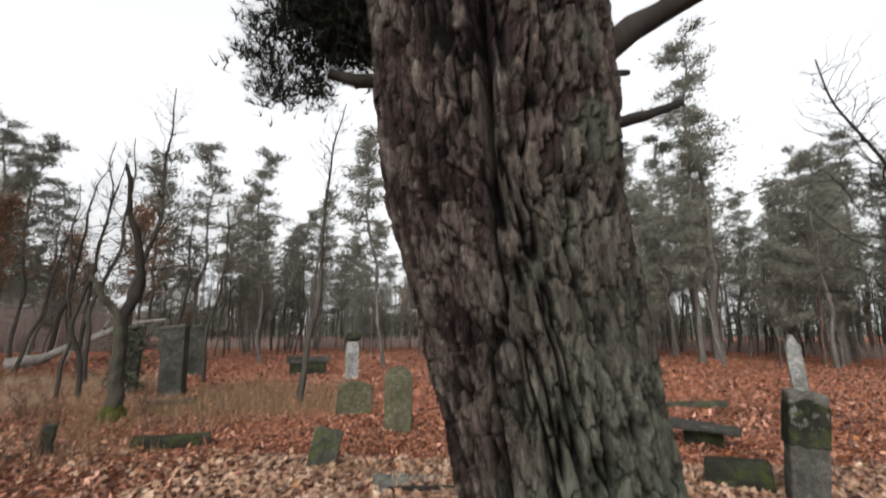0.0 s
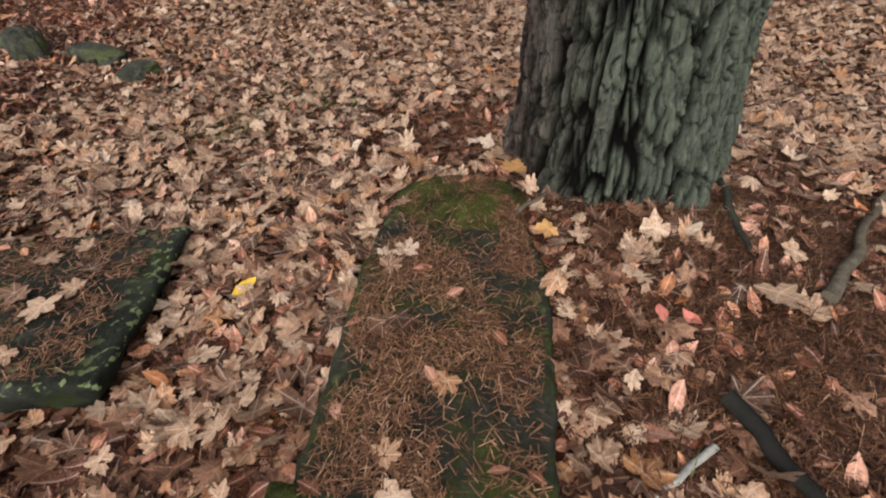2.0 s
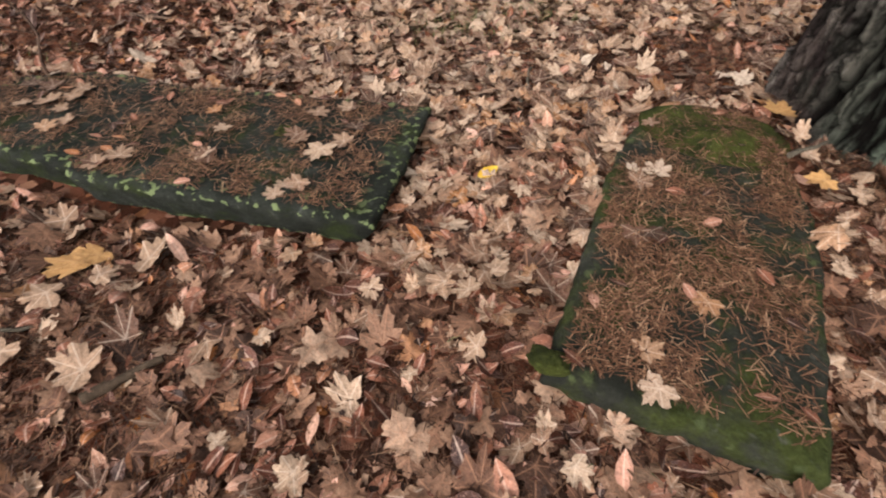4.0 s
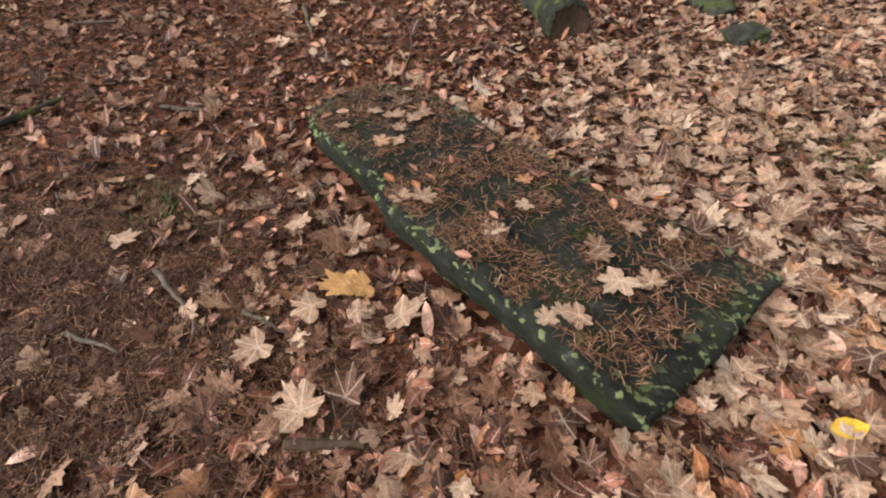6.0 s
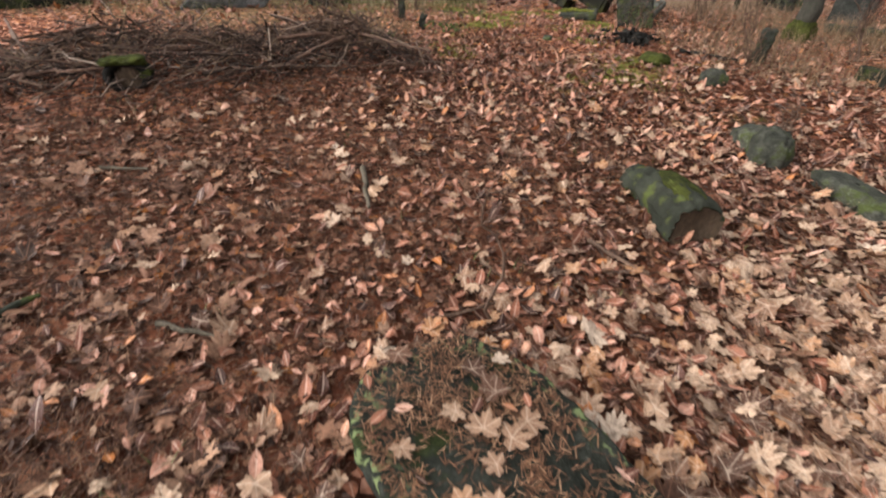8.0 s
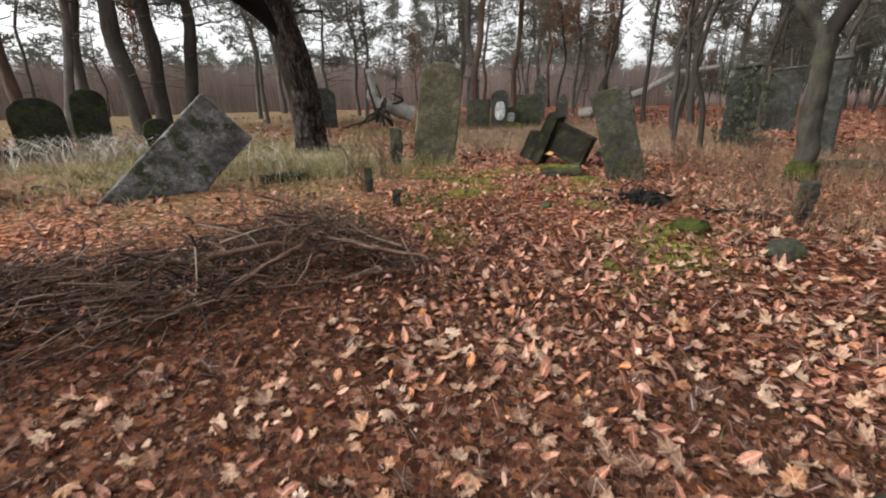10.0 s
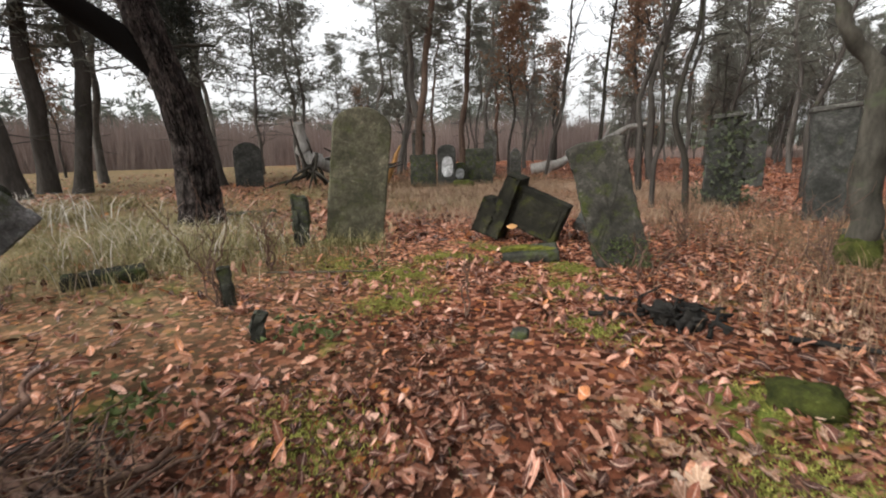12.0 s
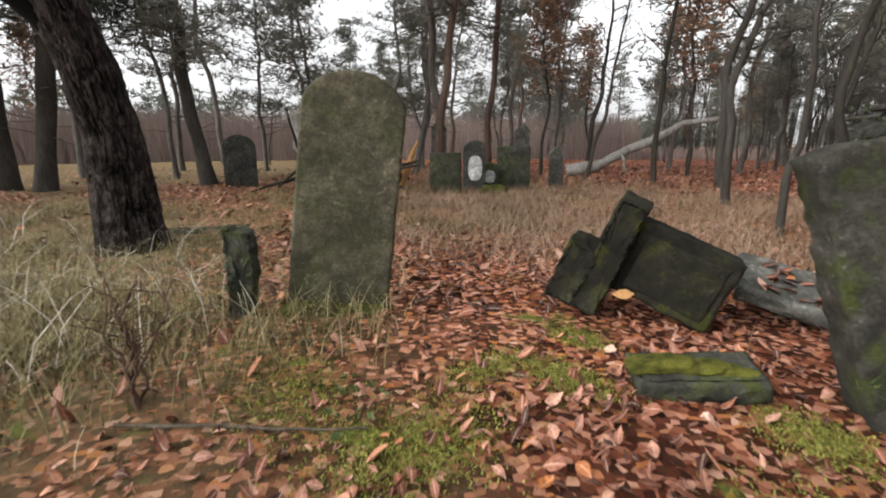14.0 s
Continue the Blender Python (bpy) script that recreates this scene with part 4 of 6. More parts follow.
# the short mossy log
log = thing("mossy_log", "short mossy log with a sawn brown end, lying in leaves", "log", pose(-3.06, 2.47, 0.09))
pts = wobble([(0.0, 0.0, 0.03), (-0.2, 0.09, 0.045), (-0.42, 0.17, 0.03), (-0.64, 0.27, 0.0)], 60, 0.012, 3)
rad = np.interp(np.linspace(0, 1, 60), (0, 0.03, 0.3, 0.7, 0.95, 1), (0.125, 0.142, 0.130, 0.108, 0.085, 0.05))
fa, fb = frames_of(pts)
th = np.arange(64) * 2 * math.pi / 64
u, z = np.meshgrid(th, np.linspace(0, 0.72, 60))
cu, cv = np.cos(u), np.sin(u)
knob = 0.05 * (fbm(cu * 1.3, cv * 1.3, z * 4, 401) - 0.5) + 0.030 * (fbm(cu * 4, cv * 4, z * 9, 402) - 0.5) - 0.016 * np.exp(-((fbm(cu * 5, cv * 5, z * 3, 403) - 0.5) / 0.03) ** 2)
rr = rad[:, None] + knob
v = pts[:, None] + rr[..., None] * (cu[..., None] * fa[:, None] + cv[..., None] * fb[:, None])
part("log_bark", Geo().add(v.reshape(-1, 3), grid_faces(60, 64)), M_LOG, log)
cut = np.vstack([v[0] * 0.97 + pts[0] * 0.03 + (0.004, -0.002, 0), 0.5 * (v[0] + pts[0]) - (0.012, -0.005, 0), pts[0][None] - (0.03, -0.013, 0)])
g = Geo().add(cut, grid_faces(2, 64))
g.add(cut, np.stack([64 + np.arange(64), 64 + (np.arange(64) + 1) % 64, np.full(64, 128)], -1))
part("sawn_end", g, M_LOG_END, log, "brown sawn end grain, hollowed")
part("moss_cushion", boulder(0.19, 0.06, 0.028, 91, 0.5), M_MOSS, log, "green moss along the top").matrix_basis = pose(-0.17, 0.07, 0.155, 0, 4, -24)

# the sawn stump end by the brushwood, black and hollow with a mossy rim
stump = thing("hollow_stump", "black hollow stump end with a mossy rim, lying in twigs", "stump", pose(-6.50, 0.10, float(gz(-6.5, 0.1)) + 0.02, 0, 0, 80))
ring = np.arange(40) * 2 * math.pi / 40
prof = [(0.15, -0.26, 0), (0.165, -0.10, 0), (0.16, 0.0, 0), (0.12, 0.005, 0), (0.10, -0.03, 0), (0.085, -0.16, 0)]
v = np.stack([np.stack([a * np.cos(ring) * (1 + 0.25 * (fbm(np.cos(ring) * 2, np.sin(ring) * 2, b * 5, 55) - 0.5)), np.full(40, -b), 0.07 + 0.8 * a * np.sin(ring) * (1 + 0.25 * (fbm(np.cos(ring) * 2, np.sin(ring) * 2, b * 5 + 3, 56) - 0.5))], -1) for a, b, _ in prof])
part("bark_ring", Geo().add(v.reshape(-1, 3), grid_faces(len(prof), 40)), M_CHAR, stump)
part("rotten_core", boulder(0.10, 0.05, 0.085, 57, 0.3), M_LOG_END, stump, "grey-brown rotten core").matrix_basis = pose(0.02, 0.06, 0.06)
for k, (mx, mz, sx) in enumerate(((-0.07, 0.185, 0.10), (0.06, 0.19, 0.09), (0.135, 0.10, 0.045))):
    part("moss_cushion", boulder(sx, 0.09, 0.035, 92 + k, 0.5), M_MOSS, stump, "green moss on the rim").matrix_basis = pose(mx, 0.06, mz)

# ---- the leaning pine by the grass ----
leaning_pine = thing("leaning_pine", "leaning forked pine with grey furrowed bark in dry grass", "tree")
part("trunk", bark_column([(-13.5, 4.65, 0.1, 0.40, 0.38), (-13.5, 4.65, 0.5, 0.335, 0.335), (-13.5, 4.63, 1.5, 0.28, 0.28), (-13.5, 4.48, 2.3, 0.265, 0.265), (-13.5, 4.26, 3.0, 0.26, 0.26), (-13.5, 4.03, 4.0, 0.22, 0.22), (-13.4, 3.9, 6.0, 0.16, 0.16), (-13.4, 3.8, 10.0, 0.07, 0.07)],
                          170, 460, 24, 0.12, 0.018, 15, None, 0.08), M_BARK2, leaning_pine)
branch(leaning_pine, [(-13.5, 4.40, 2.55), (-13.5, 3.8, 3.15), (-13.4, 3.0, 3.65), (-13.2, 1.8, 4.8), (-13.2, 1.2, 7)], 0.2, 0.08, M_BARK2, 6, "limb", "", 30, 0.08, 0.15, 14)
branch(leaning_pine, [(-13.5, 4.35, 2.95), (-13.4, 4.75, 3.05), (-13.3, 5.1, 3.06)], 0.035, 0.02, M_TRUNK, 7, "broken_branch", "dead broken branch", 8, 0.02)


gg, tw, cen = Geo(), Geo(), []
q = np.random.default_rng(44)
for k in range(12):
    start = np.array([-13.9, 4.3, 4.3 + 0.5 * q.random()])
    end = np.array([-14.9 + q.normal() * 0.3, 4.75 + 0.55 * q.random(), 2.75 + 1.3 * q.random()])
    p = wobble([start, 0.5 * (start + end) + (0, 0, 0.15), end], 9, 0.08, 80 + k)
    tube(tw, p, np.linspace(0.02, 0.006, 9), 5)
    for w in p[3:]:
        cen.append(w + q.normal(size=(26, 3)) * (0.16, 0.16, 0.09))
bough = part("bough", tw, M_TRUNK, leaning_pine)
part("needle_mass", tuft_cloud(gg, np.concatenate(cen), 0.11, 5, q, 0.06, 0.9), M_PINE_SILHOUETTE, bough, "pine needles, painted near black against the sky", False)


# ---- trees of the wood ----
def pine_tree(seed, h, r0, crown_from, spread, trunk_material, foliage, tufts, label):
    """A tall thin pine: crooked trunk, limbs and a gappy crown of needle tufts."""
    r = np.random.default_rng(seed)
    t = thing("pine_tree", label, "tree", None, "pines of the wood")
    bend = r.normal(size=2) * h * 0.035
    axis = wobble([(0, 0, -0.2), (bend[0], bend[1], h * 0.45), (bend[0] * 0.6, bend[1] * 1.4, h)], 30, h * 0.018, seed)
    rad = r0 * (1 - np.linspace(0, 1, 30) ** 1.3 * 0.88)
    rad[:3] *= (1.35, 1.2, 1.08)
    part("trunk", tube(Geo(), axis, rad, 9, 0.12, seed), trunk_material, t)
    limbs, cen = Geo(), []
    n = 30
    for k in range(n):
        f = crown_from + (1 - crown_from) * (k + r.random()) / n
        i = f * 29
        p0 = axis[int(i)] * (1 - i % 1) + axis[min(29, int(i) + 1)] * (i % 1)
        ang = r.random() * 6.28
        q = (f - crown_from) / (1 - crown_from)
        ln = spread * (0.35 + 0.65 * math.sin(min(1, q * 1.1 + 0.22) * math.pi)) * (0.55 + 0.6 * r.random())
        tip = p0 + np.array([math.cos(ang) * ln, math.sin(ang) * ln, ln * (0.12 + 0.3 * r.random())])
        path = wobble([p0, 0.5 * (p0 + tip) - (0, 0, 0.05 * ln), tip], 7, ln * 0.06, seed + k)
        tube(limbs, path, np.linspace(0.035, 0.008, 7) * (h / 13), 4, cap=False)
        for w in range(5):
            a = path[2 + w] if 2 + w < 7 else path[6]
            m = int(tufts * (0.5 + r.random()))
            cen.append(a + r.normal(size=(m, 3)) * (0.30, 0.30, 0.13) * (0.6 + 0.4 * ln))
    for k in range(9):
        f = 0.15 + (crown_from - 0.15) * r.random()
        p0 = axis[int(f * 29)]
        ang, ln = r.random() * 6.28, 0.4 + 1.1 * r.random()
        tip = p0 + np.array([math.cos(ang) * ln, math.sin(ang) * ln, ln * (r.random() - 0.3) * 0.6])
        tube(limbs, wobble([p0, tip], 6, 0.08, seed + 60 + k), np.linspace(0.02, 0.006, 6), 4, cap=False)
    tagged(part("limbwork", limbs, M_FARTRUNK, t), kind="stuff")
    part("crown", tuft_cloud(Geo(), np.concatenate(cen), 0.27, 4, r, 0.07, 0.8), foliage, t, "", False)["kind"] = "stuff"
    return t


def bare_tree(seed, points, r0, label, material=None, twigs=60, name="bare_tree", reach=1.0, foliage=None):
    """A crooked leafless tree through the given points, with forking branches and twigs."""
    r = np.random.default_rng(seed)
    t = thing(name, label, "tree", None, "bare trees")
    axis = wobble(points, 28, 0.10, seed)
    h = axis[-1, 2] - axis[0, 2]
    part("trunk", tube(Geo(), axis, r0 * (1 - 0.85 * np.linspace(0, 1, 28)), 9, 0.18, seed), material or M_TRUNK, t)
    geo, leaves = Geo(), []
    for k in range(twigs):
        f = 0.35 + 0.65 * r.random() ** 0.7
        p0 = axis[int(f * 27)]
        ang, ln = r.random() * 6.28, reach * h * (0.10 + 0.16 * r.random()) * (1.25 - f)
        tip = p0 + np.array([math.cos(ang) * ln, math.sin(ang) * ln, ln * (0.3 + 0.9 * r.random())])
        path = wobble([p0, tip], 9, ln * 0.10, seed + k)
        rr = r0 * 0.28 * (1.2 - f)
        tube(geo, path, np.linspace(rr, 0.25 * rr, 9), 5, cap=False)
        for j in range(4):
            q = path[3 + j]
            e = q + r.normal(size=3) * ln * 0.28 + (0, 0, ln * 0.12)
            tube(geo, wobble([q, e], 5, ln * 0.03, seed + k * 7 + j), np.linspace(rr * 0.4, rr * 0.15, 5), 3, cap=False)
            leaves.append(e + r.normal(size=(8, 3)) * 0.12)
    tagged(part("branchwork", geo, material or M_TRUNK, t), kind="stuff")
    if foliage:
        part("leaf_mass", tuft_cloud(Geo(), np.concatenate(leaves), 0.10, 2, r, 0.35, 1.0), foliage, t, "withered brown leaves", False)
    return t


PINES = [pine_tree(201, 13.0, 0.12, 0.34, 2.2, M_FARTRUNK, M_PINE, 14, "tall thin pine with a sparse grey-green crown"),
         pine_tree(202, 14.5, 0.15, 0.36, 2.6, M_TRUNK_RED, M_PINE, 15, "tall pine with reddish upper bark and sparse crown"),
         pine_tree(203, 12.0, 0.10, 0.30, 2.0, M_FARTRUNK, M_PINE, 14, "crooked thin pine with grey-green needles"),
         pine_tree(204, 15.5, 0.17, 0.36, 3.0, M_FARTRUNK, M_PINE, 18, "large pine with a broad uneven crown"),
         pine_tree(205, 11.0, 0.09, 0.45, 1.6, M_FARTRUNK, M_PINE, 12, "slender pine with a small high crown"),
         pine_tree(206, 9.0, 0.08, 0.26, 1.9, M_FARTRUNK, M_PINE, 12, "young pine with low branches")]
STOUT = pine_tree(207, 13.0, 0.27, 0.30, 2.8, M_MIDTRUNK, M_PINE, 18, "stout dark-barked pine at the edge of the field")
BARE = [bare_tree(301, [(0, 0, -0.2), (0.25, 0.1, 2.2), (0.1, 0.3, 4.5), (0.5, 0.2, 7.0)], 0.08, "thin crooked leafless tree, dark", M_MIDTRUNK, 46),
        bare_tree(302, [(0, 0, -0.2), (-0.3, 0.2, 2.0), (0.2, -0.1, 4.4), (-0.1, 0.1, 8.0)], 0.09, "thin leafless birch-like tree", M_MIDTRUNK, 52),
        bare_tree(303, [(0, 0, -0.2), (0.1, 0.1, 1.6), (-0.4, 0.2, 3.4), (-0.2, 0.5, 5.6)], 0.06, "slender leafless sapling in leaves", M_MIDTRUNK, 40),
        bare_tree(304, [(0, 0, -0.2), (0.1, 0.1, 2.2), (-0.2, 0.2, 4.4), (0.1, 0.3, 6.5)], 0.07, "young oak holding withered brown leaves", M_MIDTRUNK, 60, "oak_tree", 1.2, M_RUSTLEAF)]

# named trees of the wood: x, y, kind, scale, turn, lean to the north, lean to the east
NAMED = [(-12.0, 18.0, BARE[1], 1.5, 30, 0, 3), (-20.4, 24.3, BARE[0], 1.7, 80, 3, 6), (-9.7, 25.0, PINES[2], 0.95, 20, 0, -2), (-23.0, 7.8, STOUT, 0.8, 0, 0, -3), (-26.5, 7.5, PINES[4], 1.0, 50, 4, -4),
         (-24.5, 3.05, STOUT, 1.0, 90, 0, 0), (-29.0, 5.0, PINES[3], 0.95, 140, 0, 0), (-23.5, 3.85, STOUT, 0.9, 210, 0, -3), (-8.85, 11.0, BARE[2], 0.9, 120, 3, 0), (-9.3, 16.6, BARE[1], 0.82, 10, 0, 0),
         (-3.15, 10.4, BARE[0], 1.02, 0, 0, 2), (-10.5, 14.0, BARE[1], 1.0, 70, 0, 5), (-7.3, 14.6, BARE[2], 1.1, 200, 0, 0), (-16.3, 18.0, BARE[0], 1.0, 30, 0, 8), (-2.6, 21.0, PINES[4], 1.0, 100, 0, 0),
         (16.4, 28.0, PINES[3], 1.35, 40, 0, -3), (14.0, 25.5, PINES[3], 0.95, 160, 0, -3), (18.0, 33.0, PINES[3], 1.0, 260, 0, 0), (21.0, 26.0, PINES[1], 0.7, 300, 0, -4), (12.0, 30.0, PINES[0], 1.1, 80, 0, 0),
         (20.0, 24.0, PINES[3], 0.75, 70, 0, -2), (24.0, 28.0, PINES[3], 0.85, 130, 0, 0), (15.5, 31.5, PINES[3], 1.0, 200, 0, 0), (27.0, 27.0, PINES[1], 0.8, 15, 0, 0), (24.5, 23.5, PINES[3], 0.65, 333, 0, 0), (29.0, 30.0, PINES[3], 0.8, 250, 0, 0), (-30.0, 12.0, PINES[5], 1.2, 0, 0, 0), (22.0, 26.0, PINES[5], 1.1, 40, 0, 0), (26.0, 29.5, PINES[5], 1.3, 90, 0, 0), (19.0, 25.5, PINES[5], 0.9, 140, 0, 0), (25.5, 25.0, PINES[5], 1.0, 200, 0, 0), (22.5, 30.0, PINES[5], 1.3, 10, 0, 0), (28.5, 33.0, PINES[3], 0.8, 77, 0, 0), (-24.8, -0.9, PINES[1], 1.25, 20, 0, 0), (-25.5, 0.9, PINES[3], 1.2, 160, 0, 0), (-22.4, 2.35, STOUT, 1.1, 300, 0, 2), (-22.5, -2.2, PINES[3], 1.1, 310, 0, 0), (-26.0, -3.6, PINES[1], 1.2, 70, 0, 0), (-23.3, 0.2, PINES[0], 1.2, 120, 0, -2), (-32.0, 15.0, PINES[2], 1.1, 50, 0, 0), (-26.0, 12.5, PINES[2], 0.9, 110, 0, 0), (-33.0, 9.0, PINES[0], 1.0, 10, 0, 0), (-28.0, 20.0, PINES[5], 1.3, 99, 0, 0), (-22.0, 24.0, PINES[2], 1.0, 66, 0, 0), (-34.0, 22.0, PINES[3], 0.9, 31, 0, 0), (-18.0, 28.0, PINES[5], 1.4, 12, 0, 0), (-14.5, 27.0, PINES[2], 1.1, 178, 0, 0), (22.0, 21.0, BARE[1], 1.3, 50, 0, -6), (24.0, 22.5, BARE[0], 1.5, 120, 0, 4), (19.0, 18.0, BARE[2], 1.4, 220, 0, -4), (-19.5, 14.0, PINES[1], 1.0, 45, 0, 0), (-20.5, 15.0, PINES[3], 0.95, 300, 0, 2),
         (-21.5, 18.5, PINES[1], 1.0, 10, 0, -2), (-24.0, 16.5, PINES[0], 1.05, 99, 0, 0), (-19.0, 19.0, BARE[3], 1.1, 0, 0, 0), (-15.0, 23.0, BARE[3], 1.2, 77, 0, 0), (-24.0, 30.0, BARE[3], 1.2, 140, 0, 0)]


def plant(x, y, kind, s, turn, lx=0.0, ly=0.0):
    ob = copy_thing(kind, pose(x, y, float(gz(x, y)), lx, ly, turn))
    ob.scale = (s, s, s)
    return ob


for row in NAMED:
    plant(*row)
taken = [(a[0], a[1]) for a in NAMED]
r = np.random.default_rng(77)
count = 0
while count < 205:
    ang = r.uniform(-15, 205)
    d = 17 + 52 * r.random() ** 0.8
    x, y = -4 + d * math.cos(radians(ang)), 5 + d * math.sin(radians(ang))
    open_west = 150 < ang < 205
    if math.hypot(x, y) < 17 or math.hypot(x + 7, y - 4) < 14.5 or (open_west and d > 40) or (open_west and r.random() < 0.45):
        continue
    bearing = math.degrees(math.atan2(y - 4, x + 7))
    if 140 < bearing < 168 and r.random() < 0.3:
        continue
    if min(math.hypot(x - a, y - b) for a, b in taken) < 1.6:
        continue
    from_start = math.degrees(math.atan2(y, x))
    low_side = 95 < from_start < 132
    if (low_side and math.hypot(x, y) < 26) or (40 < from_start < 74 and math.hypot(x, y) < 27):
        continue
    taken.append((x, y))
    count += 1
    if r.random() < 0.62:
        k = PINES[int(r.integers(0, 6))]
    else:
        k = BARE[int(r.integers(0, 4))]
    if low_side and k in (PINES[1], PINES[3]):
        k = PINES[5]
    plant(x, y, k, (0.8 + 0.35 * r.random()) * (0.8 if low_side else 1.0), 360 * r.random(), r.normal() * 2.5, r.normal() * 2.5)
count = 0
while count < 54:
    bearing = r.uniform(93, 114) if count < 18 else r.uniform(41, 76)
    d = r.uniform(33, 54)
    x, y = d * math.cos(radians(bearing)), d * math.sin(radians(bearing))
    if min(math.hypot(x - a, y - b) for a, b in taken) < 1.3:
        continue
    taken.append((x, y))
    count += 1
    if bearing > 90:
        plant(x, y, (PINES[0], PINES[2], PINES[5], BARE[1])[count % 4], (0.72 + 0.3 * r.random()) * d / 38, 360 * r.random(), r.normal() * 2, r.normal() * 2)
    else:
        plant(x, y, (PINES[3], PINES[1], PINES[5], BARE[0])[count % 4], (0.62 + 0.35 * r.random()) * d / 38, 360 * r.random(), r.normal() * 2, r.normal() * 2)
# the pattern trees themselves stand in the wood too
for k, (x, y) in zip(PINES + [STOUT] + BARE, ((-30, 34), (-33, -6), (-12, 40), (4, 38), (30, 38), (-36, 20), (8, 33), (-14, 30), (2, 27), (-28, 26), (26, 34))):
    k.matrix_world = pose(x, y, float(gz(x, y)), 0, 0, 40)

# nearer trees of their own
bare_tree(401, [(-14.0, 18.2, 0.1), (-14.1, 18.2, 3.5), (-13.7, 18.4, 6.5), (-13.4, 18.5, 9.5)], 0.09, "thin leafless tree with a crooked stem", None, 50)
bare_tree(402, [(-8.2, 10.8, 0.1), (-8.35, 10.7, 2.0), (-8.2, 10.8, 4.5), (-8.1, 10.9, 6.5)], 0.06, "thin crooked leafless sapling", None, 30)
bare_tree(403, [(6.9, 6.2, -0.2), (6.7, 6.2, 1.8), (6.2, 6.1, 3.6), (5.4, 6.0, 5.6)], 0.07, "leafless tree with drooping twigs", M_STUB, 80, "bare_tree", 1.5)
bare_tree(404, [(-10.2, 9.9, 0.15), (-10.1, 10.0, 0.4), (-10.0, 10.0, 0.9)], 0.01, "small leafless seedling in grass", M_TWIG, 8, "seedling", 1.0)

# the broken, flaking snag with two stumps of limbs
snag = thing("broken_snag", "dead broken trunk with flaking bark and green lichen", "tree")
branch(snag, [(-5.71, 8.36, 0.1), (-5.72, 8.36, 1.0), (-5.76, 8.33, 2.04)], 0.135, 0.105, M_SNAG, 51, "trunk", "", 22, 0.03, 0.28, 20)
part("moss_sleeve", boulder(0.17, 0.17, 0.22, 140, 0.5), M_MOSS, snag, "green moss round the foot").matrix_basis = pose(-5.71, 8.36, float(gz(-5.71, 8.36)) + 0.06)
branch(snag, [(-5.76, 8.33, 1.98), (-5.60, 8.44, 2.4), (-5.58, 8.45, 2.88), (-5.76, 8.33, 3.8), (-5.93, 8.2, 4.87)], 0.09, 0.03, M_STUB, 52, "limb", "dark peeling limb", 26, 0.05, 0.5, 12)
branch(snag, [(-5.78, 8.33, 1.98), (-5.95, 8.2, 2.3), (-6.17, 8.0, 2.72)], 0.08, 0.04, M_SNAG, 53, "limb", "", 14, 0.03, 0.3, 12)

# fallen bleached tree
fallen = thing("fallen_tree", "bleached fallen tree propped above the ground", "tree")
branch(fallen, [(-18.3, 19.8, 0.45), (-17.2, 20.5, 0.75), (-16.0, 21.3, 1.5), (-14.9, 21.9, 2.25), (-13.4, 22.6, 2.4)], 0.24, 0.07, M_PALE, 54, "trunk", "", 26, 0.10, 0.3, 12)
for k, pts in enumerate(([(-15.8, 21.4, 1.6), (-15.6, 22.0, 2.6), (-15.3, 22.4, 3.4)], [(-16.6, 20.9, 1.1), (-16.2, 20.5, 0.5)], [(-15.0, 21.9, 2.2), (-14.6, 21.3, 3.1)], [(-17.4, 20.4, 0.7), (-17.6, 19.9, 0.2)])):
    branch(fallen, pts, 0.07, 0.025, M_PALE, 55 + k)
rootplate = thing("uprooted_stump", "uprooted stump with bleached wood and tangled roots", "stump", pose(-19.0, 9.6, 0.3))
branch(rootplate, [(0.4, 0.9, 0.5), (0.1, 0.1, 0.75), (-0.2, -0.4, 1.1), (-0.1, -0.5, 2.0)], 0.28, 0.16, M_PALE, 60, "trunk", "", 18, 0.06, 0.3, 12)
for k in range(9):
    r = np.random.default_rng(600 + k)
    branch(rootplate, [(0, -0.2, 0.7), tuple(np.array([0.3, -0.3, 0.8]) + r.normal(size=3) * 0.5), tuple(np.array([0.4, -0.8, 0.7]) + r.normal(size=3) * 0.7)], 0.07, 0.02, M_TRUNK, 61 + k, "root")
wreck = thing("splintered_stump", "splintered stump with orange split wood and roots", "stump", pose(-17.3, 11.0, 0.25))
branch(wreck, [(0, 0, 0.2), (0.15, 0.2, 0.7), (0.3, 0.4, 1.3)], 0.14, 0.03, M_SPLIT, 71, "splinter", "fresh orange splinter")
for k in range(10):
    r = np.random.default_rng(700 + k)
    branch(wreck, [(0, 0, 0.2), tuple(np.array([0, 0, 0.45]) + r.normal(size=3) * 0.35), tuple(np.array([0, 0, 0.4]) + r.normal(size=3) * 0.55)], 0.07, 0.02, M_TRUNK, 72 + k, "root")

# ---- distance: bare thicket and the far edge of the wood ----
r = np.random.default_rng(5)


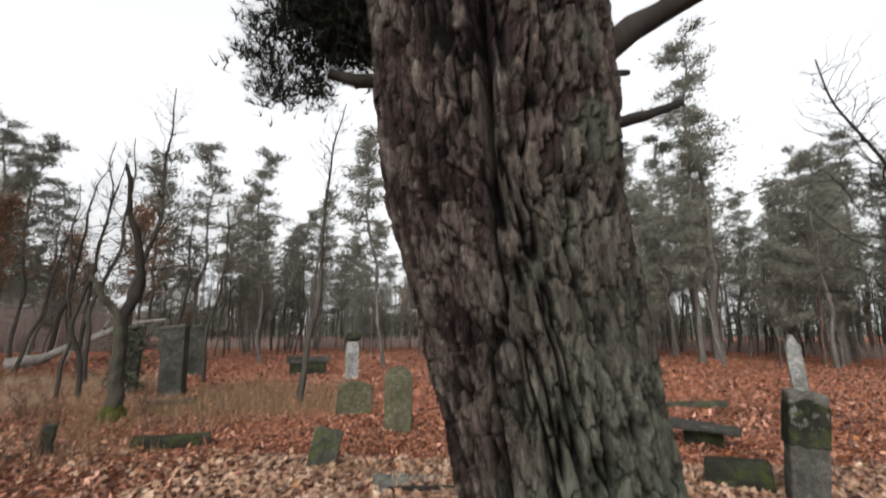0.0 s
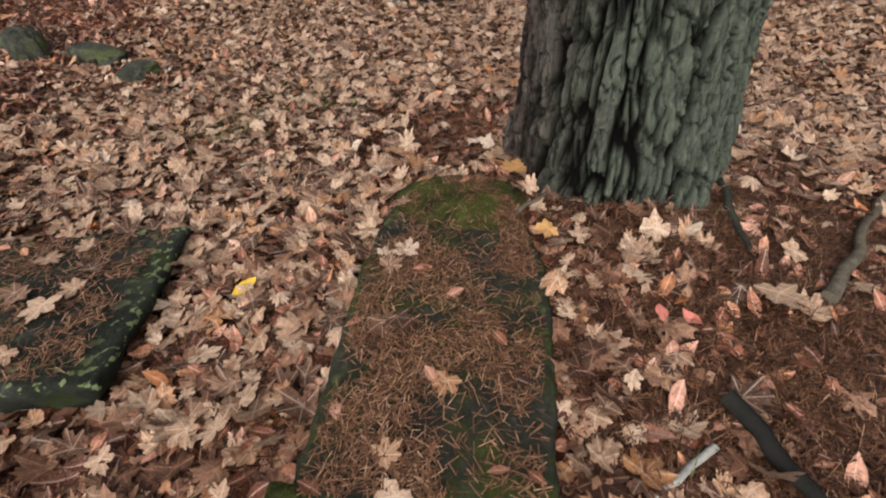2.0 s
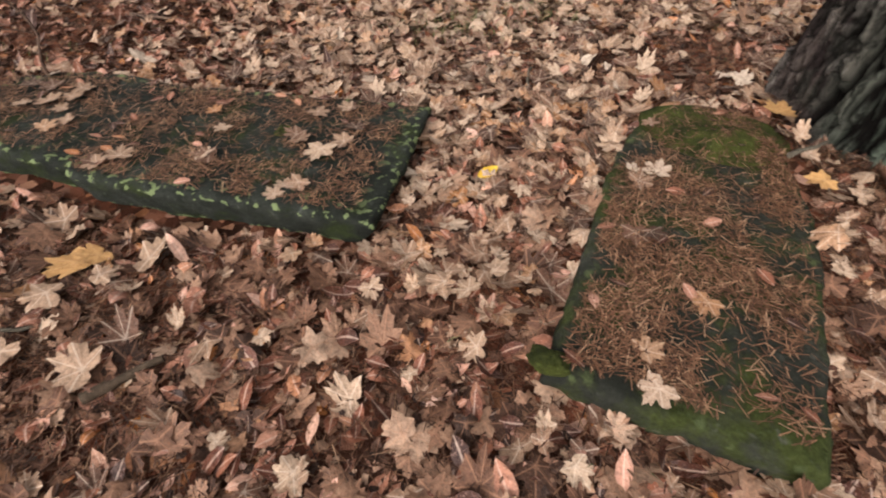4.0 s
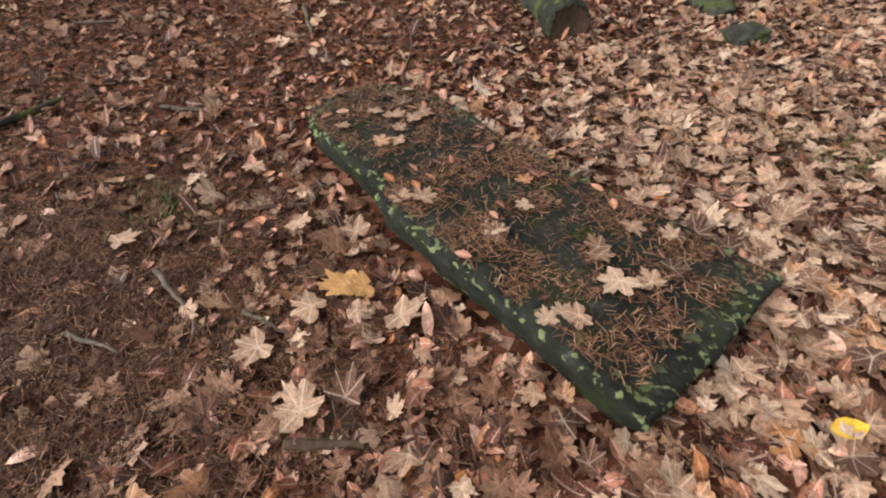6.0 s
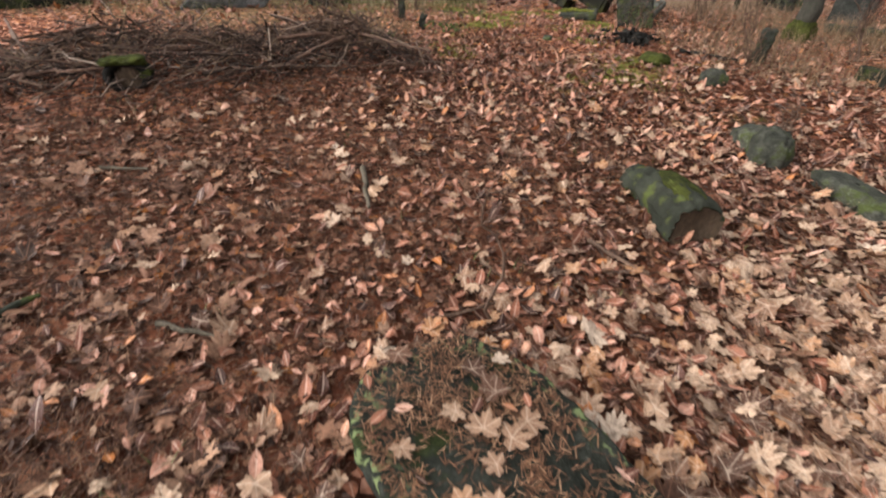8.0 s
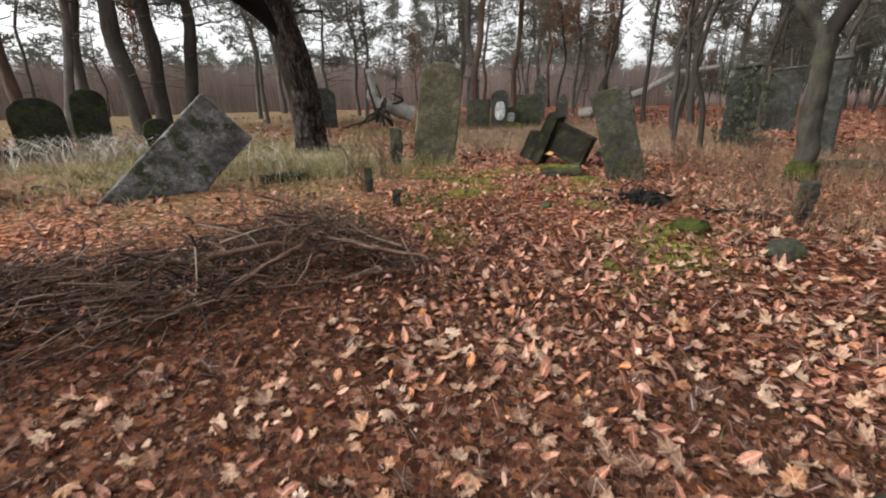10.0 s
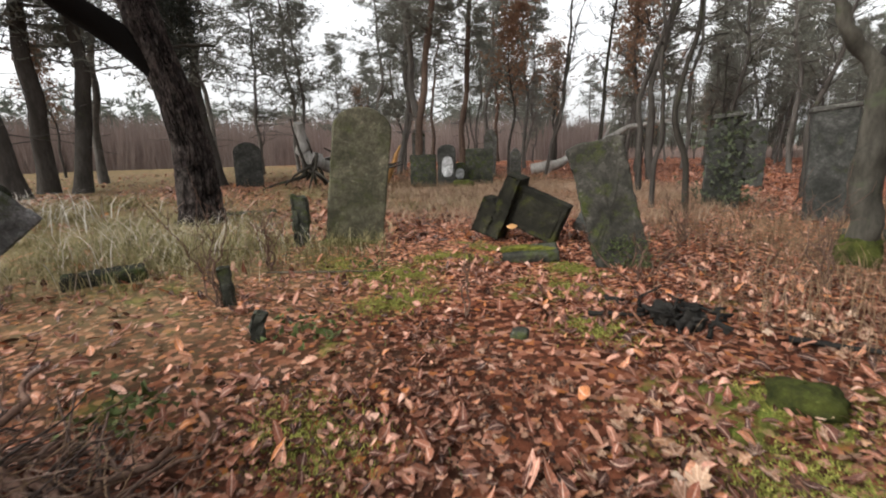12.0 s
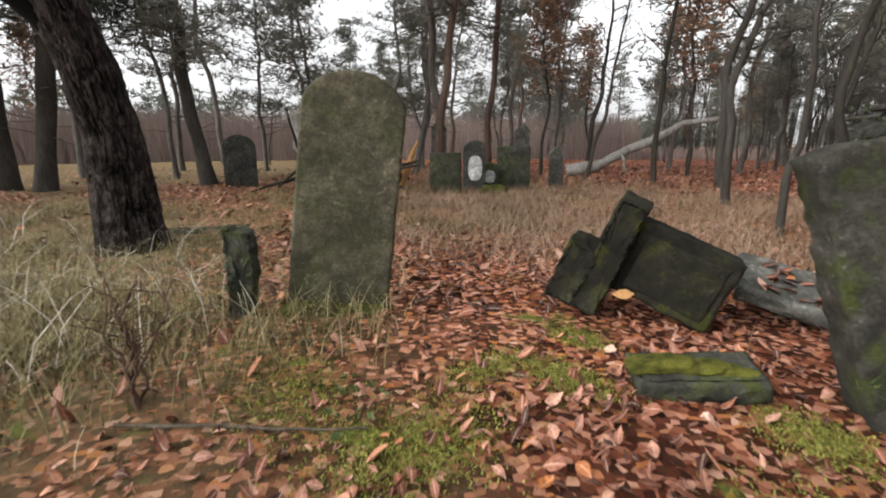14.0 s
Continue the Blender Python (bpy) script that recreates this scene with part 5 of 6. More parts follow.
def far_band(name, label, n, a0, a1, d0, d1, h0, h1, w, material, lean, z0=0.0):
    ang, d = radians(1) * r.uniform(a0, a1, n), r.uniform(d0, d1, n)
    x, y = -5 + d * np.cos(ang), 4 + d * np.sin(ang)
    h = r.uniform(h0, h1, n) * (0.75 + 0.5 * fbm(x * 0.08, y * 0.08, 0, 61))
    zb = z0 * h * r.random(n)
    side = np.stack([-np.sin(ang), np.cos(ang)], -1)
    lx = r.normal(size=n) * lean * h
    ww = w * (0.5 + r.random(n))
    b = np.stack([x, y, gz(x, y) - 0.1 + zb], -1)
    s3 = np.concatenate([side, np.zeros((n, 1))], 1)
    top = b + s3 * lx[:, None] + np.stack([0 * h, 0 * h, h - zb], -1)
    v = np.stack([b - s3 * ww[:, None], b + s3 * ww[:, None], top], 1).reshape(-1, 3)
    ob = part(name, Geo().add(v, np.arange(n * 3).reshape(-1, 3)), material, None, "", False)
    return tagged(ob, label, "woodland", "", "stuff")


far_band("far_thicket", "reddish-brown leafless thicket in the distance, paled for haze", 26000, 120, 215, 44, 62, 2.5, 5.0, 0.045, M_THICKET, 0.10)
far_band("far_thicket", "grey-brown leafless undergrowth among far trunks, paled for haze", 16000, -25, 125, 46, 70, 0.5, 1.5, 0.05, M_THICKET, 0.16)
cen = []
for k in range(420):
    a, d = radians(r.uniform(-25, 215)), r.uniform(80, 120)
    h = (5.0 if math.degrees(a) < 125 else 9.5) * (0.75 + 0.5 * r.random())
    px, py = -5 + d * math.cos(a), 4 + d * math.sin(a)
    m = 60
    t = r.random(m)
    cen.append(np.stack([px + r.normal(size=m) * (1.9 - 1.3 * t), py + r.normal(size=m) * (1.9 - 1.3 * t), 0.3 + h * (0.15 + 0.85 * t)], -1))
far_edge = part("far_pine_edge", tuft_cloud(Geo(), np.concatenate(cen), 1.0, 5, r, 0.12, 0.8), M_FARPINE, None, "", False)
tagged(far_edge, "grey-green edge of distant pine wood, paled for haze", "woodland", "", "stuff")
far_band("far_trunks", "thin trunks of the distant wood", 1100, -25, 118, 55, 100, 8.0, 14.0, 0.09, M_TRUNK, 0.05)

# ---- leaf litter ----
def maple_shape():
    """A five-lobed leaf as a fan: points of the lobes reach far out, the bays between them cut in; tips carry the veins."""
    half = [(0, 1.05, 1), (8, 0.86, 0), (17, 0.90, 0.4), (25, 0.60, 0), (37, 0.86, 0.3), (46, 1.0, 1), (57, 0.82, 0.2), (68, 0.86, 0.3), (80, 0.60, 0), (96, 0.78, 0.3), (108, 0.86, 1), (124, 0.66, 0.2), (142, 0.60, 0.6), (162, 0.42, 0)]
    lobes = half + [(180, 0.22, 0.8)] + [(-a, rr, t) for a, rr, t in half[:0:-1]]
    v = [(0, 0, 0)] + [(rr * math.sin(radians(a)), rr * math.cos(radians(a)), 0) for a, rr, t in lobes]
    n = len(lobes)
    return np.array(v), np.array([(0, 1 + (i + 1) % n, 1 + i) for i in range(n)]), np.array([1.0] + [t for a, rr, t in lobes])


def oval_shape():
    """A pointed oval leaf folded a little along its midrib."""
    st = [(-0.62, 0.30, 0.05), (-0.15, 0.50, 0.09), (0.35, 0.46, 0.08), (0.76, 0.24, 0.04)]
    v = [(0, -1, 0)] + [(0, y, 0) for y, w, z in st] + [(0, 1.08, 0)] + [(w, y, z) for y, w, z in st] + [(-w, y, z) for y, w, z in st]
    f = [(0, 6, 1, 1), (1, 6, 7, 2), (2, 7, 8, 3), (3, 8, 9, 4), (4, 9, 5, 5), (0, 1, 10, 10), (1, 2, 11, 10), (2, 3, 12, 11), (3, 4, 13, 12), (4, 5, 13, 13)]
    tri = []
    for a, b, c, d in f:
        tri += [(a, b, c)] + ([(a, c, d)] if d not in (a, b, c) else [])
    return np.array(v, float), np.array(tri), np.array([1.0] * 6 + [0.0] * 8)


def crumb_shape():
    v = [(0, -0.9, 0), (0.7, -0.35, 0.1), (0.45, 0.7, 0.0), (-0.3, 0.85, 0.12), (-0.75, 0.1, 0.0)]
    return np.array(v, float), np.array([(0, 1, 2), (0, 2, 3), (0, 3, 4)]), np.zeros(5)


MAPLE, OVAL, CRUMB = maple_shape(), oval_shape(), crumb_shape()


def strew(geo, shape, x, y, z, size, r, tilt=0.35, curl=0.35):
    """Lays leaves of one shape: turned, tilted and curled at random."""
    tv, tf, tips = shape
    n, k = len(x), len(tv)
    yaw, tx, ty = r.uniform(0, 6.28, n), r.normal(size=n) * tilt, r.normal(size=n) * tilt
    v = np.repeat(tv[None], n, 0) * (np.asarray(size).reshape(-1, 1, 1) * np.ones((n, 1, 1)))
    if k > 20:
        v[:, :, :2] *= 1 + 0.07 * r.normal(size=(n, k, 1))
        v[:, :, 0] *= 0.72 + 0.36 * r.random((n, 1))
    rad2 = (tv[:, 0] ** 2 + tv[:, 1] ** 2)[None]
    bend = r.normal(size=(n, 1)) * curl + 0.12
    wave = (0.3 if k > 20 else 0.18) * np.sin(3 * np.arctan2(tv[:, 0], tv[:, 1]))[None] * r.normal(size=(n, 1))
    v[:, :, 2] += (bend + wave) * rad2 * np.asarray(size).reshape(-1, 1) * 0.6
    v[:, :, 2] += v[:, :, 0] * tx[:, None] + v[:, :, 1] * ty[:, None]
    c, s = np.cos(yaw)[:, None], np.sin(yaw)[:, None]
    vx, vy = v[:, :, 0] * c - v[:, :, 1] * s, v[:, :, 0] * s + v[:, :, 1] * c
    low = np.minimum(v[:, :, 2].min(1), 0) * 0.55
    w = np.stack([vx + x[:, None], vy + y[:, None], v[:, :, 2] + (z - low)[:, None]], -1)
    f = (tf[None] + (np.arange(n) * k)[:, None, None]).reshape(-1, tf.shape[1])
    geo.add(w.reshape(-1, 3), f, vein=np.tile(tips, n))


def inside_slab(x, y, m, pts, grow=0.0):
    """Which points lie over a lying slab of the given outline."""
    inv = m.inverted()
    lx = inv[0][0] * x + inv[0][1] * y + inv[0][3]
    ly = inv[1][0] * x + inv[1][1] * y + inv[1][3]
    top = int(np.argmax(pts[:, 1]))
    right = np.interp(ly, pts[:top + 1, 1], pts[:top + 1, 0])
    left = np.interp(ly, pts[top:, 1][::-1], pts[top:, 0][::-1])
    return (lx < right + grow) & (lx > left - grow) & (ly > -grow) & (ly < pts[top, 1] + grow)


def free(x, y):
    on = inside_slab(x, y, SLAB_A, OUTLINE_A, 0.015) | inside_slab(x, y, SLAB_B, OUTLINE_B, 0.01) | (np.hypot(x - 0.48, y - 1.66) < 0.36)
    return ~on


def maple_cover(x, y):
    n = fbm(x * 0.9, y * 0.9, 0, 71)
    east = np.clip((x + 3.3) / 1.2, 0.0, 1)
    bare = 1 - 0.95 * np.clip(bare_soil(x, y), 0, 1)
    return np.clip(bare, 0.05, 1) * (0.12 + 0.88 * east) * np.clip(1.6 * n - 0.05 + 0.3 * np.clip((y - 1.8) / 1.5, 0, 1), 0.25, 1)


def a_shift(x, y):
    """How far the trodden strip before the brushwood keeps leaves away."""
    return -np.clip(0.12 + 0.75 * np.hypot((x + 4.8) / 2.1, (y - 0.7) / 1.8) ** 2, 0, 1)


def bare_soil(x, y):
    """Where the soil lies open: left of the pine's foot and in front of it."""
    return 1.2 * np.exp(-((x + 0.2) ** 2 / 0.22 + (y - 2.15) ** 2 / 0.35)) + 0.66 * np.exp(-((x + 2.7) ** 2 / 0.8 + (y + 0.25) ** 2 / 0.6)) + 0.6 * np.exp(-((x + 2.0) ** 2 / 0.3 + (y + 0.5) ** 2 / 0.18)) + 1.15 * np.exp(-((x - 0.95) ** 2 / 0.6 + (y - 0.75) ** 2 / 0.8))


def oval_cover(x, y):
    n = fbm(x * 1.1, y * 1.1, 0, 81)
    path = sector(x, y, -6.6, 3.9, 4.4, 3.4)
    path = path * np.clip(1.2 - np.exp(-((x + 4.6) ** 2 + (y - 1.0) ** 2) / 1.5) * 1.0, 0.15, 1)
    return np.clip(0.10 + 1.05 * path * np.clip((-a_shift(x, y)), 0.12, 1) + 0.5 * np.clip((y - 5) / 4, 0, 1), 0, 1) * np.clip(1.7 * n - 0.2, 0.15, 1) * (1 - 0.7 * grassy(x, y)) * (1 - 0.72 * mossy(x, y) * (fbm(x * 1.6, y * 1.6, 0, 12) > 0.50))


r = np.random.default_rng(11)


def sites(n, x0, x1, y0, y1, cover):
    x, y = r.uniform(x0, x1, n), r.uniform(y0, y1, n)
    ok = free(x, y) & (r.random(n) < cover(x, y))
    return x[ok], y[ok]


def fresh(x, y):
    """Share of the maple leaves that are newly fallen and pale: most to the north of the two slabs."""
    n = fbm(x * 1.3, y * 1.3, 0, 73)
    return np.clip(0.10 + 0.90 * np.clip((y - 0.1) / 1.5, 0, 1) + 0.9 * (n - 0.5), 0.10, 0.95)


x, y = sites(62000, -6, 6, -1.6, 6.5, maple_cover)
new_fallen = r.random(len(x)) < fresh(x, y)
lift = r.random(len(x))
g = Geo()
k = ~new_fallen
strew(g, MAPLE, x[k], y[k], gz(x[k], y[k]) + 0.016 * lift[k], 0.022 + 0.044 * r.random(k.sum()) ** 1.3, r, 0.26, 0.55)
tagged(part("old_leaf_litter", g, M_OLD_MAPLE), "brown decaying maple leaves matted on the ground", "leaf litter", "", "stuff")
g = Geo()
k = new_fallen
strew(g, MAPLE, x[k], y[k], gz(x[k], y[k]) + 0.004 + 0.024 * lift[k], 0.024 + 0.040 * r.random(k.sum()) ** 1.2, r, 0.28, 0.6)
maple_litter = part("maple_leaf_litter", g, M_MAPLE)
tagged(maple_litter, "pale tan maple leaves strewn thickly over the ground", "leaf litter", "", "stuff")
g = Geo()
x, y = sites(90000, -7.5, 2.6, -1.6, 4.5, lambda a, b: 0.75 + 0 * a)
strew(g, CRUMB, x, y, gz(x, y) + r.uniform(0.0, 0.012, len(x)), 0.006 + 0.014 * r.random(len(x)) ** 2, r, 0.5, 0.6)
tagged(part("leaf_crumbs", g, M_CRUMB, None, "", False), "small brown crumbs of leaf and bark on the soil", "leaf litter", "", "stuff")
g = Geo()
x, y = sites(90000, -13, 6, -2, 9, oval_cover)
strew(g, OVAL, x, y, gz(x, y) + r.uniform(0.0, 0.02, len(x)), 0.017 + 0.030 * r.random(len(x)) ** 1.4, r, 0.5, 0.8)
x, y = sites(34000, -5.5, 3, -1.6, 5, lambda a, b: (0.08 + 0.5 * np.clip((a + 4.2) / 1.4, 0, 1) * np.where(b > 1.8, 0.5, 1.0)) * (1 - np.clip(bare_soil(a, b), 0, 0.85)))
strew(g, OVAL, x, y, gz(x, y) + r.uniform(0.0, 0.015, len(x)), 0.018 + 0.024 * r.random(len(x)), r, 0.35, 0.5)
x, y = sites(900, 0.3, 2.0, -0.4, 1.7, lambda a, b: 0.75 + 0 * a)
strew(g, OVAL, x, y, gz(x, y) + 0.012, 0.016 + 0.026 * r.random(len(x)), r, 0.3, 0.5)
tagged(part("beech_leaf_litter", g, M_OVAL, None, "", False), "rust-brown oval leaves strewn over the ground", "leaf litter", "", "stuff")
g = Geo()
ang, d = r.uniform(-0.3, 3.6, 90000), 7 + 27 * r.random(90000) ** 0.8
x, y = -3 + d * np.cos(ang), 3 + d * np.sin(ang)
ok = (r.random(len(x)) < (1 - 0.8 * grassy(x, y)) * (1 - 0.8 * np.clip(2 * sector(x, y, -11.6, 11.5, 3.6, 3.8), 0, 1)) * np.clip(1.8 * fbm(x * 0.6, y * 0.6, 0, 91) - 0.2, 0.1, 1))
x, y = x[ok], y[ok]
strew(g, OVAL, x, y, gz(x, y) + 0.01, 0.04 + 0.04 * r.random(len(x)), r, 0.4, 0.4)
tagged(part("far_leaf_litter", g, M_OVAL, None, "", False), "rust-brown leaves over the far ground", "leaf litter", "", "stuff")

# ---- fallen needles ----
def needles(geo, x, y, z, length, r, lift=0.12):
    n = len(x)
    a = r.uniform(0, 6.28, n)
    ln = length * (0.6 + 0.7 * r.random(n))
    dx, dy, dz = np.cos(a) * ln * 0.5, np.sin(a) * ln * 0.5, r.normal(size=n) * ln * lift
    w = 0.0009 + 0.0007 * r.random(n)
    px, py = -np.sin(a) * w, np.cos(a) * w
    v = np.stack([np.stack([x - dx - px, y - dy - py, z - dz], -1), np.stack([x - dx + px, y - dy + py, z - dz], -1), np.stack([x + dx + px, y + dy + py, z + dz], -1), np.stack([x + dx - px, y + dy - py, z + dz], -1)], 1)
    geo.add(v.reshape(-1, 3), np.arange(n * 4).reshape(-1, 4))


def slab_points(m, pts, n, seed, top):
    q = np.random.default_rng(seed)
    lx, ly = q.uniform(pts[:, 0].min(), pts[:, 0].max(), n), q.uniform(0.03, pts[:, 1].max() - 0.03, n)
    x, y = m[0][0] * lx + m[0][1] * ly + m[0][3], m[1][0] * lx + m[1][1] * ly + m[1][3]
    keep = inside_slab(x, y, m, pts, -0.03) & (q.random(n) < np.clip(4.2 * fbm(lx * 9, ly * 9, 0, seed) - 1.45, 0.16, 1))
    z = m[2][0] * lx + m[2][1] * ly + m[2][3] + top
    return x[keep], y[keep], z[keep]


g = Geo()
xa, ya, za = slab_points(SLAB_A, OUTLINE_A, 15000, 5, 0.068)
needles(g, xa, ya, za + 0.004 + 0.006 * r.random(len(xa)), 0.033, r)
tagged(part("needle_litter", g, M_DRY_NEEDLE, None, "", False), "brown pine needles lying on a fallen gravestone", "pine needles", "", "stuff")
g = Geo()
xb, yb, zb = slab_points(SLAB_B, OUTLINE_B, 12500, 6, 0.064)
needles(g, xb, yb, zb + 0.004 + 0.01 * r.random(len(xb)), 0.035, r)
tagged(part("needle_litter", g, M_DRY_NEEDLE, None, "", False), "brown pine needles covering a fallen gravestone", "pine needles", "", "stuff")
g = Geo()
x, y = r.uniform(-6.5, 2.2, 110000), r.uniform(-1.5, 3.2, 110000)
ok = free(x, y)
x, y = x[ok], y[ok]
needles(g, x, y, gz(x, y) + 0.004 + 0.012 * r.random(len(x)), 0.055, r, 0.18)
for cx, cy, rx, ry, n in ((0.85, 0.65, 0.5, 0.6, 30000), (-2.3, -0.35, 0.55, 0.4, 18000)):
    x, y = cx + r.normal(size=n) * rx, cy + r.normal(size=n) * ry
    ok = free(x, y)
    x, y = x[ok], y[ok]
    needles(g, x, y, gz(x, y) + 0.006 + 0.016 * r.random(len(x)), 0.05, r, 0.2)
tagged(part("ground_needle_litter", g, M_NEEDLE, None, "", False), "brown pine needles between the leaves", "pine needles", "", "stuff")

# leaves that lie singly on the stones and about them
leaf_maple = Geo()
strew(leaf_maple, MAPLE, np.zeros(1), np.zeros(1), np.zeros(1), 1.0, np.random.default_rng(2), 0.06, 0.12)
leaf_oval = Geo()
strew(leaf_oval, OVAL, np.zeros(1), np.zeros(1), np.zeros(1), 1.0, np.random.default_rng(3), 0.06, 0.3)
MESH_MAPLE, MESH_OVAL = leaf_maple.mesh("maple_leaf", M_MAPLE_ONE), leaf_oval.mesh("beech_leaf", M_OVAL_ONE, False)


def single_leaf(name, me, x, y, z, s, turn, parent=None, label="", category="", tx=0.0, ty=0.0):
    ob = new(name, me)
    ob.matrix_world = pose(x, y, z, tx, ty, turn) @ Matrix.Scale(s, 4)
    ob.parent = parent
    return tagged(ob, label, category)


q = np.random.default_rng(41)
for m, xs, ys, zs, n in ((SLAB_A, xa, ya, za, 60), (SLAB_B, xb, yb, zb, 26)):
    for k in q.choice(len(xs), n, replace=False):
        big = q.random() < 0.35
        single_leaf("maple_leaf" if big else "beech_leaf", MESH_MAPLE if big else MESH_OVAL, xs[k], ys[k], zs[k] + 0.012, (0.035 + 0.02 * q.random()) if big else 0.018 + 0.014 * q.random(), 360 * q.random(),
                    None, "dry leaf lying on a fallen gravestone", "leaf", q.normal() * 6, q.normal() * 6)
for lx, ly, s in ((-0.05, 1.42, 0.06), (0.05, 1.50, 0.055), (0.0, 1.36, 0.055), (-0.08, 1.32, 0.04), (0.04, 1.60, 0.045), (0.07, 1.38, 0.05), (-0.14, 1.24, 0.045), (-0.06, 0.26, 0.07), (0.10, 0.20, 0.045), (-0.03, 0.66, 0.04)):
    p = SLAB_A @ Vector((lx, ly, 0.082))
    single_leaf("maple_leaf", MESH_MAPLE, p.x, p.y, p.z, s, 360 * q.random(), None, "pale maple leaf on a fallen gravestone", "leaf", q.normal() * 5, q.normal() * 5)
x, y = sites(1500, -3.4, 1.3, -0.7, 3.2, lambda a, b: maple_cover(a, b) * fresh(a, b))
for a, b in list(zip(x, y))[:300]:
    single_leaf("maple_leaf", MESH_MAPLE, a, b, float(gz(a, b)) + 0.025, 0.038 + 0.026 * q.random(), 360 * q.random(), maple_litter, "", "", q.normal() * 12, q.normal() * 12)
for x, y, s, turn, me, material, lab in ((-0.862, 1.020, 0.05, 75, "o", M_YELLOW, "bright yellow leaf among brown ones"), (-1.98, 0.33, 0.09, 150, "m", M_ORANGE, "large ochre maple leaf, fallen"), (-1.66, 0.04, 0.09, 170, "m", M_MAPLE, "large pale maple leaf, curled"),
                                        (0.39, 0.80, 0.035, 80, "o", M_PINK, "small red leaf among brown ones"), (0.46, 0.77, 0.035, 140, "o", M_PINK, "small red leaf among brown ones"), (0.14, 1.16, 0.055, 30, "m", M_ORANGE, "ochre maple leaf by a fallen stone"), (0.08, 1.55, 0.08, 80, "m", M_ORANGE, "ochre maple leaf at the pine's foot"),
                                        (0.74, 0.85, 0.085, 60, "m", M_MAPLE, "large pale maple leaf, curled"),
                                        (-1.95, 0.20, 0.078, 20, "m", M_MAPLE, "large pale brown maple leaf beside a fallen gravestone"), (-1.77, 0.40, 0.074, 57, "m", M_MAPLE, "large pale brown maple leaf beside a fallen gravestone"), (-1.91, 0.02, 0.070, 94, "m", M_MAPLE, "large pale brown maple leaf beside a fallen gravestone"), (-2.63, -0.22, 0.066, 131, "m", M_MAPLE, "large pale brown maple leaf beside a fallen gravestone"), (-2.82, 0.32, 0.062, 168, "m", M_MAPLE, "large pale brown maple leaf beside a fallen gravestone"), (-1.94, 0.37, 0.058, 205, "m", M_ORANGE, "large ochre maple leaf beside a fallen gravestone"), (-2.37, 0.33, 0.054, 242, "m", M_MAPLE, "large pale brown maple leaf beside a fallen gravestone"), (-1.86, 0.30, 0.050, 279, "m", M_MAPLE, "large pale brown maple leaf beside a fallen gravestone")):
    gg = Geo()
    strew(gg, MAPLE if me == "m" else OVAL, np.zeros(1), np.zeros(1), np.zeros(1), s, np.random.default_rng(int(turn)), 0.1, 0.25)
    ob = part("fallen_leaf", gg, material)
    ob.matrix_world = pose(x, y, float(gz(x, y)) + 0.04, 0, 0, turn)
    tagged(ob, lab, "leaf")

gg = Geo()
strew(gg, OVAL, np.zeros(1), np.zeros(1), np.zeros(1), 0.065, np.random.default_rng(60), 0.1, 0.25)
ob = part("fallen_leaf", gg, M_ORANGE)
ob.matrix_world = pose(-8.635, 6.755, 0.50, 70, 20, 25)
tagged(ob, "ochre leaf on a toppled monument", "leaf")
for lx, ly in slab_leaves:
    p = pose(-8.0, 7.72, float(gz(-8.0, 7.72)) + 0.2, 18, 14, 24) @ Vector((lx, ly, 0.066))
    single_leaf("beech_leaf", MESH_OVAL, p.x, p.y, p.z, 0.045 + 0.02 * q.random(), 360 * q.random(), None, "dry leaf lying on a pale grave slab", "leaf", 14 + q.normal() * 8, 10 + q.normal() * 8)

# ---- grass, moss and small plants ----
def blades(geo, x, y, h, r, w=0.004, bend=0.6, seg=3):
    n = len(x)
    a = r.uniform(0, 6.28, n)
    dx, dy = np.cos(a), np.sin(a)
    sx, sy = -dy * w, dx * w
    b = bend * (0.3 + r.random(n)) * h
    z = gz(x, y)
    rows = []
    for k in range(seg + 1):
        t = k / seg
        wk = 1 - 0.9 * t
        px, py, pz = x + dx * b * t * t, y + dy * b * t * t, z + h * (t - 0.25 * bend * t * t)
        rows += [np.stack([px - sx * wk, py - sy * wk, pz], -1), np.stack([px + sx * wk, py + sy * wk, pz], -1)]
    v = np.stack(rows, 1)
    k = 2 * (seg + 1)
    f = np.array([(2 * i, 2 * i + 1, 2 * i + 3, 2 * i + 2) for i in range(seg)])
    geo.add(v.reshape(-1, 3), (f[None] + (np.arange(n) * k)[:, None, None]).reshape(-1, 4))


def grass_patch(n, x0, x1, y0, y1, dens, hmin, hmax, material, name, label, w=0.004, bend=0.6):
    x, y = r.uniform(x0, x1, n), r.uniform(y0, y1, n)
    ok = r.random(n) < dens(x, y)
    x, y = x[ok], y[ok]
    gg = Geo()
    blades(gg, x, y, r.uniform(hmin, hmax, len(x)), r, w, bend)
    return tagged(part(name, gg, material, None, "", False), label, "grass", "", "stuff")


def tussock(x, y):
    return np.clip(np.clip((-x - 9.4) / 1.2, 0, 1) * grassy(x, y) * np.clip(3.6 * fbm(x * 1.7, y * 1.7, 0, 33) - 1.4, 0, 1), 0, 1)


def near_stone(x, y):
    return np.clip(np.exp(-((x + 10.5) ** 2 / 0.5 + (y - 4.1) ** 2 / 0.4)) + 0.8 * np.exp(-((x + 9.8) ** 2 / 0.12 + (y - 5.2) ** 2 / 0.15)) + np.exp(-((x + 11.6) ** 2 / 1.4 + (y - 3.4) ** 2 / 0.8)), 0, 1)


